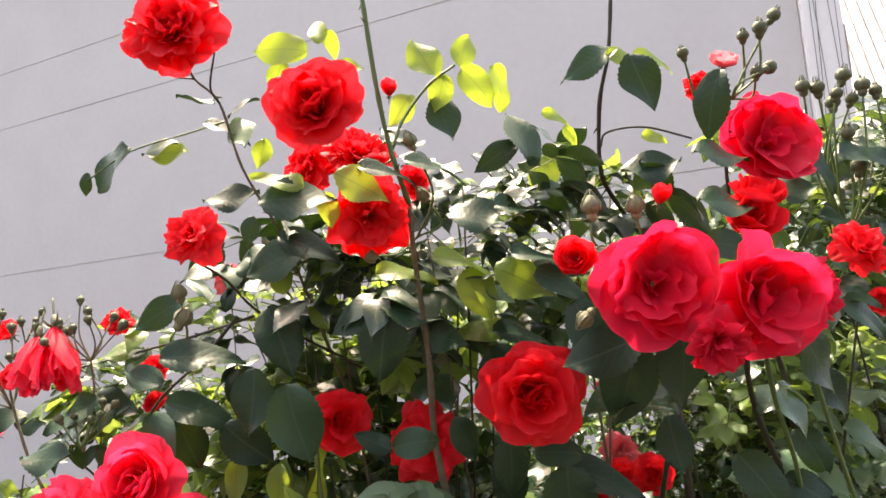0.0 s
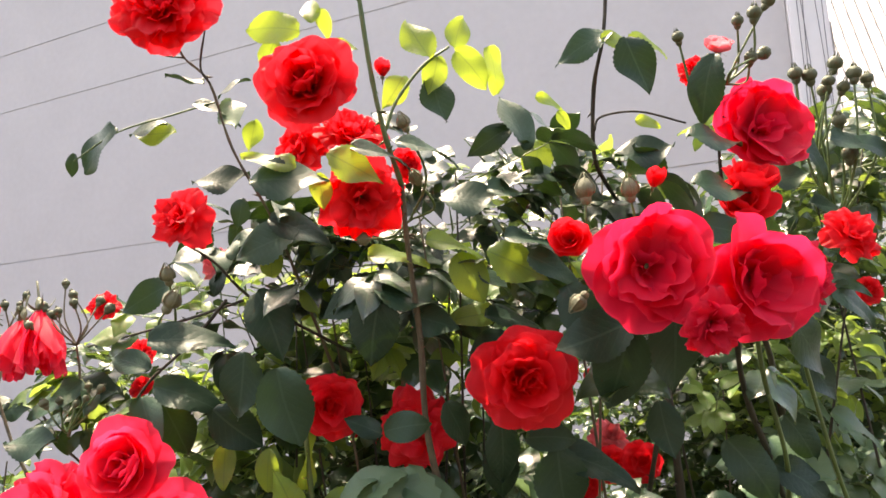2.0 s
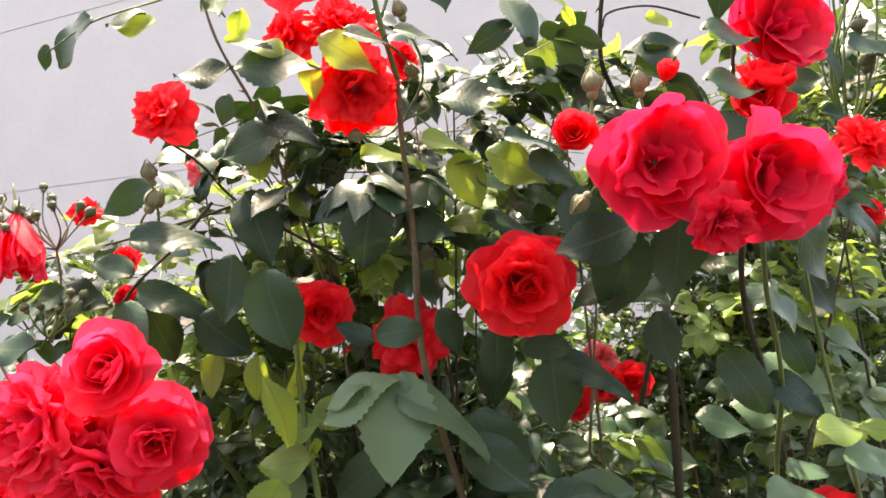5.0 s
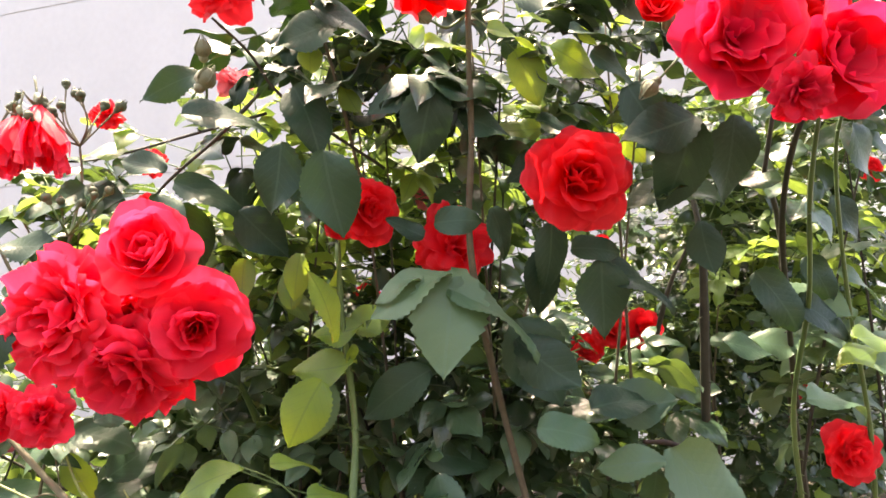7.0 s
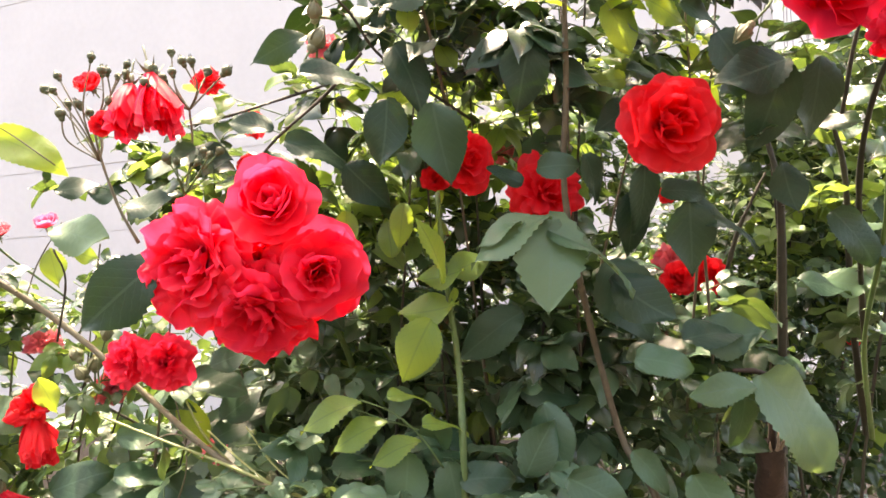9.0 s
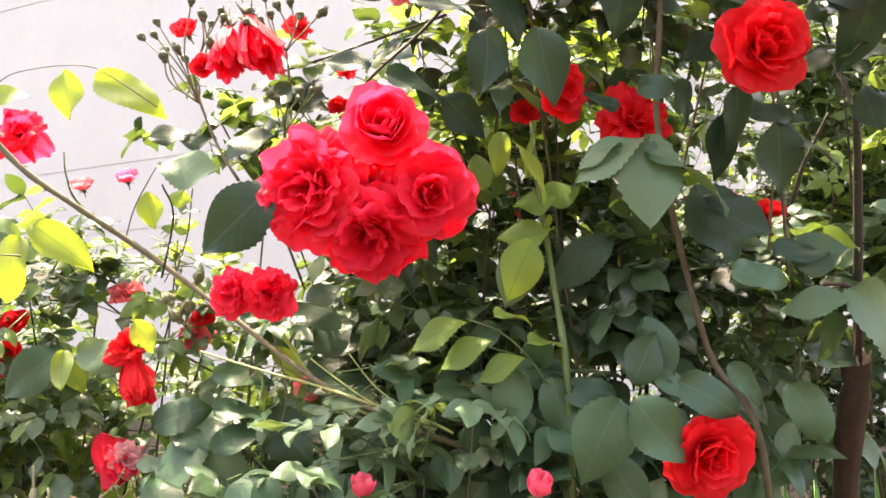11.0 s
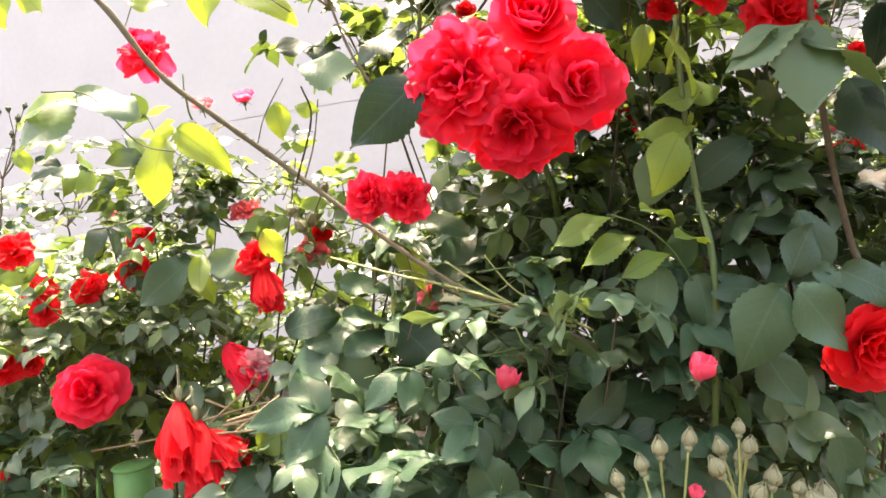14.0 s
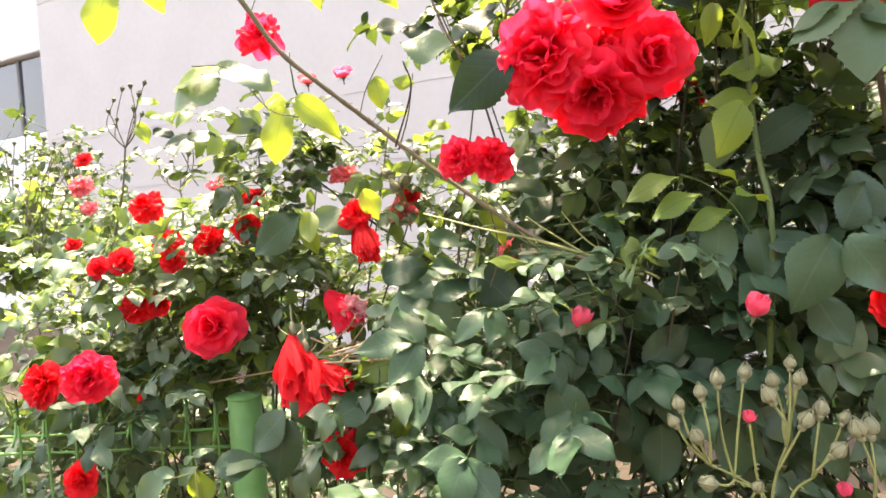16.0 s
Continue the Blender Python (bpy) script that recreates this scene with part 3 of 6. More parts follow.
# ---- fence: green welded mesh between round posts ----
fence = new("fence")
fence.matrix_basis = Matrix.Translation((-0.883, 0.987, 0))
tagged(fence, "green coated wire mesh fence with a round post", "fence")
FENCE_TOP = 1.105
for x in (-2.6, 0.0, 2.6):
    v, f = tube_arrays([(x, 0, 0), (x, 0, FENCE_TOP)], 0.0275, 0.0275, 20, steps=2)
    me = mesh_of("post", v, f, FENCE_GREEN)
    post = part("post", me, fence)
    cap = ball_arrays((x, 0, FENCE_TOP), 0.0300, 0.18, 6, 16)
    part("cap", mesh_of("cap", *cap, FENCE_GREEN), post)
PANEL_TOP = FENCE_TOP - 0.055
for side in (-1, 1):
    upright = joined([tube_arrays([(0, 0, 0.05), (0, 0, PANEL_TOP - 0.012), (0, -0.01, PANEL_TOP + 0.005), (0, -0.02, PANEL_TOP - 0.012)], 0.0022, 0.0022, 5, steps=3)])
    wire = mesh_of("wire", *upright, FENCE_GREEN)
    for k in range(50):
        part("wire", wire, fence, Matrix.Translation((side * (0.05 + 0.05 * k), 0.0, 0)))
    for z in (0.1, 0.25, 0.4, 0.55, 0.7, 0.85, PANEL_TOP - 0.03, PANEL_TOP):
        if z <= PANEL_TOP:
            v, f = tube_arrays([(side * 0.03, 0.004, z), (side * 1.3, 0.004, z), (side * 2.57, 0.004, z)], 0.0028, 0.0028, 5, steps=2)
            part("crosswire", mesh_of("crosswire", v, f, FENCE_GREEN), fence)

# ---- the roses ----
tall = plant_at(0.06, 0.86, "tall red rose bush with dark glossy leaves and many open blooms")
middle = plant_at(-0.32, 0.86, "red rose bush with a heavy cluster of four blooms")
east = plant_at(0.52, 0.95, "red rose bush with large blooms, buds and round hips")
west = plant_at(-0.85, 1.12, "sunlit red rose bush hanging over the green fence")
far_west = plant_at(-1.7, 1.9, "pale sunlit rose hedge with many spent stalks")
back = plant_at(0.55, 1.5, "dense dark rose hedge with small leaves")
MASS = {}
TWIGS = {}
fill_rng = random.Random(77)


HUBS = {}


def fill(plant, center, radii, count, size, kind, mode, up):
    HUBS.setdefault(plant, []).append((Vector(center), Vector(radii)))
    found, stalks = sprays_in(fill_rng, center, radii, count, size, up)
    # low crowns take the leaf colours lightened in place of front light
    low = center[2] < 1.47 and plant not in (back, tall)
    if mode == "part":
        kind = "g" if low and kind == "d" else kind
        for at, tip, normal, s in found:
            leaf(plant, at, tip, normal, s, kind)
    else:
        for item in found:
            # the share of bright yellow-green leaves also paints sunlight into the crown
            young = {"m": 0.20, "n": 0.40}.get(kind, 0) * (0.55 if plant is back and (center[2] < 1.6 or center[0] > 0.25) else 1.0)
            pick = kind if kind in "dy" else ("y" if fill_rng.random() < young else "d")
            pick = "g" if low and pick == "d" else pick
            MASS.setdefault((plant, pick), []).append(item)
    TWIGS.setdefault(plant, []).extend(stalks)


# blooms of the tall bush
rose(tall, (-0.244, 0.612, 2.052), (-0.064, -0.985, 0.163), 0.0445, "pom", RED)
rose(tall, (-0.098, 0.533, 1.937), (-0.069, -0.991, 0.111), 0.0447, "full", RED)
rose(tall, (-0.073, 0.626, 1.918), (0.279, -0.679, 0.679), 0.0308, "pom", RED)
rose(tall, (-0.126, 0.627, 1.906), (-0.442, -0.849, 0.291), 0.0280, "loose", RED)
rose(tall, (-0.063, 0.593, 1.846), (0.229, -0.899, -0.374), 0.0363, "loose", RED)
rose(tall, (-0.022, 0.649, 1.888), (0.645, -0.763, 0.044), 0.0173, "full", RED)
rose(tall, (-0.250, 0.653, 1.853), (-0.349, -0.864, 0.363), 0.0280, "loose", RED)
rose(tall, (-0.269, 0.834, 1.825), (0.183, -0.816, 0.548), 0.0200, "loose", FADED)
rose(tall, (0.072, 0.626, 1.674), (0.043, -0.999, -0.003), 0.0510, "full", RED)
rose(tall, (-0.117, 0.694, 1.655), (0.427, -0.904, -0.041), 0.0351, "full", RED)
rose(tall, (-0.032, 0.717, 1.622), (0.104, -0.983, 0.149), 0.0378, "loose", RED)
rose(tall, (0.214, 0.968, 1.633), (-0.000, -0.995, -0.105), 0.0149, "full", RED)
rose(tall, (-0.037, 0.582, 1.957), (0.144, -0.508, 0.849), 0.0100, "bud", RED)

# blooms of the east bush
rose(east, (0.161, 0.511, 1.766), (-0.072, -0.994, 0.076), 0.0440, "cup", CRIMSON)
rose(east, (0.243, 0.508, 1.749), (0.097, -0.995, 0.028), 0.0425, "cup", CRIMSON)
rose(east, (0.301, 0.543, 1.749), (0.645, -0.763, 0.044), 0.0270, "pom", CRIMSON)
rose(east, (0.199, 0.495, 1.715), (0.055, -0.895, -0.443), 0.0235, "loose", CRIMSON)
rose(east, (0.320, 0.618, 1.895), (0.219, -0.972, 0.090), 0.0458, "cup", CRIMSON)
rose(east, (0.288, 0.594, 1.839), (0.068, -0.588, 0.806), 0.0268, "half", RED)
rose(east, (0.274, 0.586, 1.818), (-0.111, -0.902, 0.418), 0.0280, "half", RED)
rose(east, (0.104, 0.529, 1.791), (-0.322, -0.941, 0.102), 0.0185, "half", RED)
rose(east, (0.185, 0.554, 1.836), (0.155, -0.579, 0.800), 0.0115, "bud", RED)
rose(east, (0.397, 0.629, 1.788), (0.189, -0.899, 0.395), 0.0259, "loose", RED)
rose(east, (0.258, 0.622, 1.954), (-0.294, -0.916, 0.272), 0.0152, "loose", RED)
rose(east, (0.278, 0.610, 1.971), (0.074, -0.438, 0.896), 0.0155, "half", FADED)
rose(east, (0.190, 0.983, 1.482), (0.027, -0.970, 0.241), 0.0249, "full", RED)
rose(east, (0.243, 1.028, 1.536), (0.039, -0.913, 0.405), 0.0259, "loose", FADED)
rose(east, (0.586, 0.907, 1.730), (0.027, -0.970, 0.241), 0.0197, "full", RED)
rose(east, (-0.023, 0.612, 1.279), (0.002, -0.989, -0.149), 0.0480, "full", RED)
rose(east, (-0.198, 0.585, 1.273), (0.166, -0.338, 0.926), 0.0165, "bud", BUD_PINK)
rose(back, (0.226, 0.972, 1.509), (-0.100, -0.950, 0.294), 0.0290, "full", RED)
rose(back, (0.270, 0.966, 1.512), (0.064, -0.976, 0.207), 0.0311, "full", RED)
rose(back, (0.654, 1.182, 1.375), (-0.108, -0.986, 0.124), 0.0210, "full", RED)
rose(back, (-0.040, 0.891, 1.706), (-0.075, -0.794, 0.603), 0.0239, "loose", FADED)
rose(back, (-0.121, 1.008, 1.562), (-0.108, -0.986, 0.124), 0.0249, "full", RED)

rose(east, (0.455, 0.800, 1.367), (0.100, -0.985, 0.140), 0.0380, "full", RED)

# blooms of the middle bush
rose(middle, (-0.390, 0.666, 1.563), (-0.413, -0.911, 0.012), 0.0565, "pom", PINK)
rose(middle, (-0.311, 0.654, 1.619), (0.031, -0.956, 0.292), 0.0445, "globe", PINK)
rose(middle, (-0.269, 0.654, 1.548), (0.200, -0.980, -0.020), 0.0500, "full", PINK)
rose(middle, (-0.331, 0.668, 1.509), (-0.103, -0.783, -0.614), 0.0520, "pom", PINK)
rose(middle, (-0.327, 0.664, 1.559), (-0.026, -0.998, -0.052), 0.0330, "pom", PINK)
rose(middle, (-0.450, 0.768, 1.758), (0.280, -0.360, -0.890), 0.0540, "droop", PINK)
rose(middle, (-0.479, 0.775, 1.751), (0.000, -0.360, -0.930), 0.0440, "droop", PINK)
rose(middle, (-0.404, 0.820, 1.781), (0.312, -0.781, 0.542), 0.0165, "loose", RED)
rose(middle, (-0.349, 0.791, 1.722), (0.039, -0.913, 0.405), 0.0150, "loose", RED)
rose(middle, (-0.536, 0.812, 1.776), (-0.263, -0.705, 0.659), 0.0190, "half", RED)
rose(middle, (-0.511, 0.781, 1.725), (-0.043, -0.940, 0.337), 0.0165, "full", RED)
rose(middle, (-0.495, 0.775, 1.463), (-0.358, -0.860, 0.363), 0.0270, "pom", PINK)
rose(middle, (-0.451, 0.770, 1.458), (0.200, -0.951, 0.235), 0.0285, "pom", PINK)
rose(middle, (-0.357, 0.690, 1.251), (0.061, -0.217, 0.974), 0.0175, "bud", BUD_PINK)
rose(middle, (-0.427, 0.874, 1.333), (-0.025, -0.869, 0.495), 0.0184, "loose", FADED)
rose(middle, (-0.363, 0.818, 1.680), (-0.025, -0.869, 0.495), 0.0140, "full", RED)
rose(middle, (-0.148, 0.752, 1.645), (-0.043, -0.940, 0.337), 0.0170, "full", RED)
rose(middle, (-0.234, 1.010, 1.356), (-0.074, -0.997, -0.004), 0.0105, "full", RED)

# blooms of the west bush
rose(west, (-0.812, 0.963, 1.700), (-0.112, -0.899, 0.424), 0.0363, "loose", PINK)
rose(west, (-0.743, 0.996, 1.624), (0.031, -0.507, 0.861), 0.0180, "half", FADED)
rose(west, (-0.686, 1.011, 1.634), (0.031, -0.507, 0.861), 0.0184, "half", BUD_PINK)
rose(west, (-0.849, 0.994, 1.437), (-0.025, -0.869, 0.495), 0.0224, "full", RED)
rose(west, (-0.860, 0.986, 1.389), (-0.043, -0.940, 0.337), 0.0273, "full", RED)
rose(west, (-0.692, 1.001, 1.469), (0.118, -0.506, 0.855), 0.0242, "loose", FADED)
rose(west, (-0.932, 1.000, 1.371), (-0.025, -0.869, 0.495), 0.0264, "loose", RED)
rose(west, (-0.657, 0.890, 1.399), (-0.173, -0.844, 0.507), 0.0276, "loose", RED)
rose(west, (-0.648, 0.885, 1.372), (0.300, -0.420, -0.860), 0.0440, "droop", RED)
rose(west, (-0.704, 0.927, 1.266), (0.600, -0.500, -0.620), 0.0590, "droop", PINK)
rose(west, (-0.668, 0.900, 1.252), (0.550, -0.820, 0.150), 0.0215, "loose", PALE_PINK, "faded bloom with pale pink petals")
rose(west, (-0.599, 0.987, 1.402), (-0.006, -0.770, 0.638), 0.0246, "loose", FADED)
rose(west, (-0.585, 0.986, 1.426), (-0.006, -0.770, 0.638), 0.0187, "full", RED)
rose(west, (-0.889, 0.890, 1.240), (0.044, -0.980, 0.195), 0.0490, "full", PINK)
rose(west, (-0.736, 0.800, 1.213), (0.120, -0.400, -0.910), 0.0614, "droop", RED)
rose(west, (-0.715, 0.800, 1.189), (0.240, -0.400, -0.880), 0.0602, "droop", RED)
rose(west, (-0.699, 0.805, 1.185), (0.760, -0.400, -0.520), 0.0461, "droop", RED)
rose(west, (-0.673, 0.791, 1.069), (0.044, -0.980, 0.195), 0.0292, "loose", RED)
rose(west, (-1.063, 0.845, 1.178), (0.297, -0.938, 0.178), 0.0360, "pom", PINK)
rose(west, (-1.199, 0.930, 1.152), (-0.211, -0.955, 0.210), 0.0360, "pom", RED)
rose(west, (-1.116, 0.886, 1.010), (0.044, -0.980, 0.195), 0.0301, "full", RED)
rose(west, (-1.018, 0.965, 1.435), (0.061, -0.853, 0.518), 0.0271, "loose", RED)
rose(west, (-0.988, 0.965, 1.376), (0.061, -0.853, 0.518), 0.0223, "loose", RED)
rose(west, (-0.980, 0.964, 1.343), (0.053, -0.931, 0.362), 0.0225, "full", RED)
rose(west, (-1.064, 0.961, 1.346), (0.053, -0.931, 0.362), 0.0235, "full", RED)
rose(west, (-1.104, 0.960, 1.337), (0.053, -0.931, 0.362), 0.0196, "full", RED)
rose(west, (-1.054, 0.985, 1.271), (0.066, -0.750, 0.658), 0.0296, "loose", RED)
rose(west, (-1.020, 0.986, 1.267), (0.372, -0.864, 0.340), 0.0193, "full", RED)
rose(west, (-1.029, 0.937, 1.119), (0.034, -0.999, 0.022), 0.0139, "full", RED)
rose(far_west, (-1.389, 1.407, 1.573), (0.066, -0.750, 0.658), 0.0227, "full", RED)
rose(far_west, (-1.428, 1.449, 1.516), (0.061, -0.853, 0.518), 0.0272, "loose", FADED)
rose(far_west, (-1.080, 1.416, 1.492), (0.070, -0.624, 0.778), 0.0256, "half", FADED)
rose(far_west, (-1.369, 1.313, 1.378), (0.061, -0.853, 0.518), 0.0189, "full", RED)
rose(far_west, (-1.384, 1.405, 1.459), (0.061, -0.853, 0.518), 0.0185, "loose", FADED)

# canes
cane(tall, [(-0.028, 0.602, 1.860), (-0.027, 0.628, 1.803), (-0.022, 0.657, 1.716), (-0.018, 0.691, 1.590), (0.036, 0.729, 1.363), (0.069, 0.687, 1.253), (0.110, 0.766, 0.871)], 0.0024, 0.0045, STEM_BROWN, 22, label="thorny brown cane")
cane(tall, [(-0.057, 0.570, 2.071), (-0.054, 0.574, 2.030), (-0.048, 0.581, 1.959), (-0.040, 0.587, 1.905), (-0.028, 0.602, 1.858)], 0.0022, 0.0026, STEM_GREEN, 10, label="young green cane tip")
cane(tall, [(0.180, 0.612, 2.052), (0.173, 0.618, 1.993), (0.163, 0.633, 1.946), (0.164, 0.659, 1.887), (0.182, 0.692, 1.863), (0.218, 0.755, 1.839)], 0.002, 0.0023, STEM_DARK, 4)
cane(east, [(0.238, 0.786, 1.768), (0.245, 0.777, 1.723), (0.247, 0.769, 1.686), (0.241, 0.742, 1.638), (0.240, 0.734, 1.595), (0.260, 0.783, 1.383), (0.306, 0.882, 1.108)], 0.0012, 0.0066, STEM_DARK, 8, label="dark old cane")
cane(east, [(0.250, 0.540, 1.745), (0.263, 0.605, 1.700), (0.301, 0.685, 1.632), (0.368, 0.783, 1.534), (0.427, 0.863, 1.412)], 0.0028, 0.004, STEM_DARK, 6)
cane(east, [(0.256, 0.555, 1.732), (0.296, 0.633, 1.656), (0.354, 0.725, 1.553), (0.385, 0.807, 1.424), (0.406, 0.831, 1.295)], 0.0020, 0.0034, STEM_GREEN, 10)
cane(east, [(0.300, 0.560, 1.752), (0.343, 0.656, 1.708), (0.409, 0.737, 1.560), (0.476, 0.798, 1.395), (0.513, 0.843, 1.215)], 0.0018, 0.0034, STEM_GREEN, 8)
cane(back, [(0.314, 0.884, 1.650), (0.296, 0.898, 1.606), (0.281, 0.912, 1.561), (0.265, 0.939, 1.467), (0.251, 0.976, 1.368), (0.259, 1.036, 1.154)], 0.0014, 0.006, STEM_DARK, 6)
cane(back, [(0.378, 0.860, 1.780), (0.406, 0.870, 1.707), (0.434, 0.891, 1.633), (0.473, 0.947, 1.443), (0.526, 1.001, 1.249)], 0.0015, 0.007, STEM_DARK, 6)
cane(middle, [(-0.149, 0.716, 1.625), (-0.146, 0.720, 1.552), (-0.135, 0.724, 1.440), (-0.139, 0.682, 1.344), (-0.136, 0.723, 1.117)], 0.0028, 0.0042, STEM_GREEN, 16, label="fresh green cane")
cane(west, [(-0.913, 0.757, 1.896), (-0.846, 0.773, 1.798), (-0.809, 0.790, 1.734), (-0.774, 0.788, 1.693), (-0.730, 0.805, 1.624), (-0.669, 0.821, 1.569), (-0.600, 0.836, 1.511), (-0.516, 0.820, 1.441), (-0.400, 0.767, 1.352), (-0.288, 0.728, 1.296), (-0.229, 0.759, 1.261)], 0.0040, 0.0030, PALE_STEM, 24, label="long arching thorny cane")
cane(west, [(-0.549, 0.833, 1.392), (-0.465, 0.796, 1.366), (-0.400, 0.762, 1.349), (-0.282, 0.713, 1.308)], 0.0013, 0.0022, YOUNG_STEM, 4)
cane(west, [(-0.452, 0.825, 1.415), (-0.420, 0.803, 1.364), (-0.365, 0.789, 1.315), (-0.277, 0.713, 1.303)], 0.0012, 0.0018, YOUNG_STEM, 2)
cane(west, [(-0.410, 0.772, 1.380), (-0.368, 0.749, 1.348), (-0.328, 0.731, 1.323), (-0.276, 0.712, 1.309)], 0.001, 0.0016, YOUNG_STEM, 0)
cane(west, [(-0.366, 0.759, 1.384), (-0.338, 0.747, 1.346), (-0.304, 0.725, 1.323), (-0.259, 0.711, 1.297)], 0.0009, 0.0014, YOUNG_STEM, 0)
cane(west, [(-0.497, 0.829, 1.354), (-0.453, 0.806, 1.370), (-0.396, 0.791, 1.337)], 0.0008, 0.0012, PALE_STEM, 0)
cane(west, [(-0.462, 0.826, 1.419), (-0.447, 0.815, 1.338), (-0.461, 0.816, 1.285)], 0.0008, 0.0012, PALE_STEM, 0)
cane(middle, [(-0.326, 0.737, 1.607), (-0.307, 0.768, 1.555), (-0.280, 0.828, 1.500), (-0.249, 0.901, 1.380), (-0.252, 0.953, 1.152)], 0.003, 0.005, STEM_GREEN, 6)
cane(tall, [(-0.237, 0.625, 2.024), (-0.232, 0.637, 2.005), (-0.212, 0.649, 1.982), (-0.197, 0.666, 1.918), (-0.167, 0.693, 1.849), (-0.142, 0.723, 1.764), (-0.111, 0.797, 1.630)], 0.0010, 0.0020, STEM_BROWN, 5)
cane(tall, [(-0.206, 0.624, 2.030), (-0.217, 0.638, 1.996), (-0.212, 0.649, 1.982)], 0.001, 0.0012, STEM_DARK, 0)
cane(tall, [(-0.264, 0.616, 2.014), (-0.251, 0.636, 2.009), (-0.232, 0.637, 2.005)], 0.001, 0.0012, STEM_DARK, 0)
cane(tall, [(-0.259, 0.675, 1.833), (-0.230, 0.698, 1.809), (-0.197, 0.722, 1.768), (-0.100, 0.749, 1.704)], 0.0013, 0.002, STEM_DARK, 3)
cane(tall, [(-0.468, 0.786, 1.721), (-0.425, 0.846, 1.733), (-0.315, 0.804, 1.751), (-0.226, 0.782, 1.771)], 0.0012, 0.002, STEM_DARK, 3)
cane(tall, [(-0.359, 0.774, 1.653), (-0.322, 0.750, 1.690), (-0.260, 0.706, 1.729), (-0.221, 0.702, 1.770)], 0.0016, 0.002, STEM_DARK, 3)
cane(tall, [(0.025, 0.618, 1.991), (-0.001, 0.610, 1.971), (-0.027, 0.604, 1.938), (-0.039, 0.597, 1.908)], 0.0013, 0.0018, STEM_GREEN, 0)
cane(tall, [(0.239, 0.608, 1.899), (0.202, 0.626, 1.918), (0.171, 0.646, 1.921), (0.163, 0.647, 1.907)], 0.001, 0.0013, STEM_DARK, 0)
cane(east, [(0.314, 0.622, 1.856), (0.292, 0.660, 1.780), (0.287, 0.691, 1.684)], 0.0016, 0.0026, STEM_DARK, 0)
cane(east, [(0.281, 0.614, 1.938), (0.277, 0.631, 1.872), (0.292, 0.660, 1.780)], 0.0014, 0.002, STEM_DARK, 4)
cane(west, [(-0.776, 1.019, 1.678), (-0.774, 1.019, 1.641), (-0.766, 1.048, 1.598), (-0.678, 1.092, 1.507)], 0.0012, 0.002, STEM_GREEN, 0)
cane(west, [(-0.510, 0.849, 1.672), (-0.484, 0.867, 1.610), (-0.461, 0.886, 1.568), (-0.430, 0.924, 1.455)], 0.0013, 0.002, STEM_BROWN, 0)
cane(west, [(-0.556, 0.755, 1.586), (-0.549, 0.764, 1.551), (-0.578, 0.802, 1.484)], 0.001, 0.0014, STEM_DARK, 0)
cane(west, [(-0.791, 1.051, 1.498), (-0.689, 1.023, 1.415), (-0.631, 1.039, 1.366), (-0.493, 1.080, 1.260)], 0.0016, 0.0024, STEM_DARK, 4)
cane(tall, [(-0.382, 0.715, 1.931), (-0.331, 0.707, 1.957), (-0.259, 0.681, 1.964), (-0.213, 0.671, 1.971)], 0.0008, 0.0012, STEM_GREEN, 0)
cane(west, [(-0.762, 0.797, 1.677), (-0.741, 0.800, 1.722), (-0.699, 0.802, 1.735), (-0.648, 0.798, 1.734), (-0.620, 0.796, 1.721), (-0.568, 0.793, 1.681)], 0.0006, 0.0008, STEM_BROWN, 0)
cane(west, [(-0.632, 0.848, 1.538), (-0.622, 0.857, 1.576), (-0.597, 0.865, 1.623)], 0.0009, 0.0007, STEM_BROWN, 0)
cane(west, [(-0.582, 0.865, 1.486), (-0.566, 0.873, 1.538), (-0.556, 0.872, 1.595)], 0.0012, 0.0009, STEM_BROWN, 0)
cane(west, [(-0.764, 0.680, 1.683), (-0.798, 0.679, 1.677), (-0.830, 0.678, 1.687), (-0.878, 0.666, 1.674), (-0.894, 0.665, 1.678)], 0.0006, 0.0008, STEM_BROWN, 0)
cane(west, [(-0.679, 0.699, 1.515), (-0.712, 0.688, 1.525), (-0.756, 0.688, 1.575), (-0.797, 0.676, 1.579)], 0.0008, 0.0008, STEM_BROWN, 0)
cane(middle, [(-0.239, 0.689, 1.419), (-0.208, 0.687, 1.405), (-0.181, 0.685, 1.380), (-0.159, 0.689, 1.345)], 0.0007, 0.0011, STEM_GREEN, 0)
cane(middle, [(-0.259, 0.760, 1.399), (-0.219, 0.757, 1.383), (-0.176, 0.752, 1.368)], 0.0007, 0.001, STEM_GREEN, 0)

# dry twigs above the fence
cane(west, [(-0.791, 0.889, 1.155), (-0.669, 0.883, 1.172), (-0.482, 0.879, 1.195)], 0.0016, 0.0009, DEAD, 2)
cane(west, [(-0.764, 0.891, 1.183), (-0.667, 0.884, 1.205), (-0.614, 0.876, 1.212)], 0.0016, 0.0009, DEAD, 2)
cane(west, [(-0.722, 0.891, 1.164), (-0.666, 0.884, 1.213), (-0.636, 0.876, 1.255)], 0.0016, 0.0009, DEAD, 2)
cane(west, [(-0.787, 0.899, 1.149), (-0.705, 0.892, 1.180), (-0.567, 0.887, 1.186)], 0.0016, 0.0009, DEAD, 2)
cane(west, [(-0.939, 0.984, 1.132), (-0.808, 0.939, 1.157), (-0.687, 0.893, 1.187)], 0.0016, 0.0009, DEAD, 2)
cane(west, [(-0.737, 0.892, 1.215), (-0.670, 0.893, 1.184), (-0.603, 0.895, 1.165)], 0.0016, 0.0009, DEAD, 2)
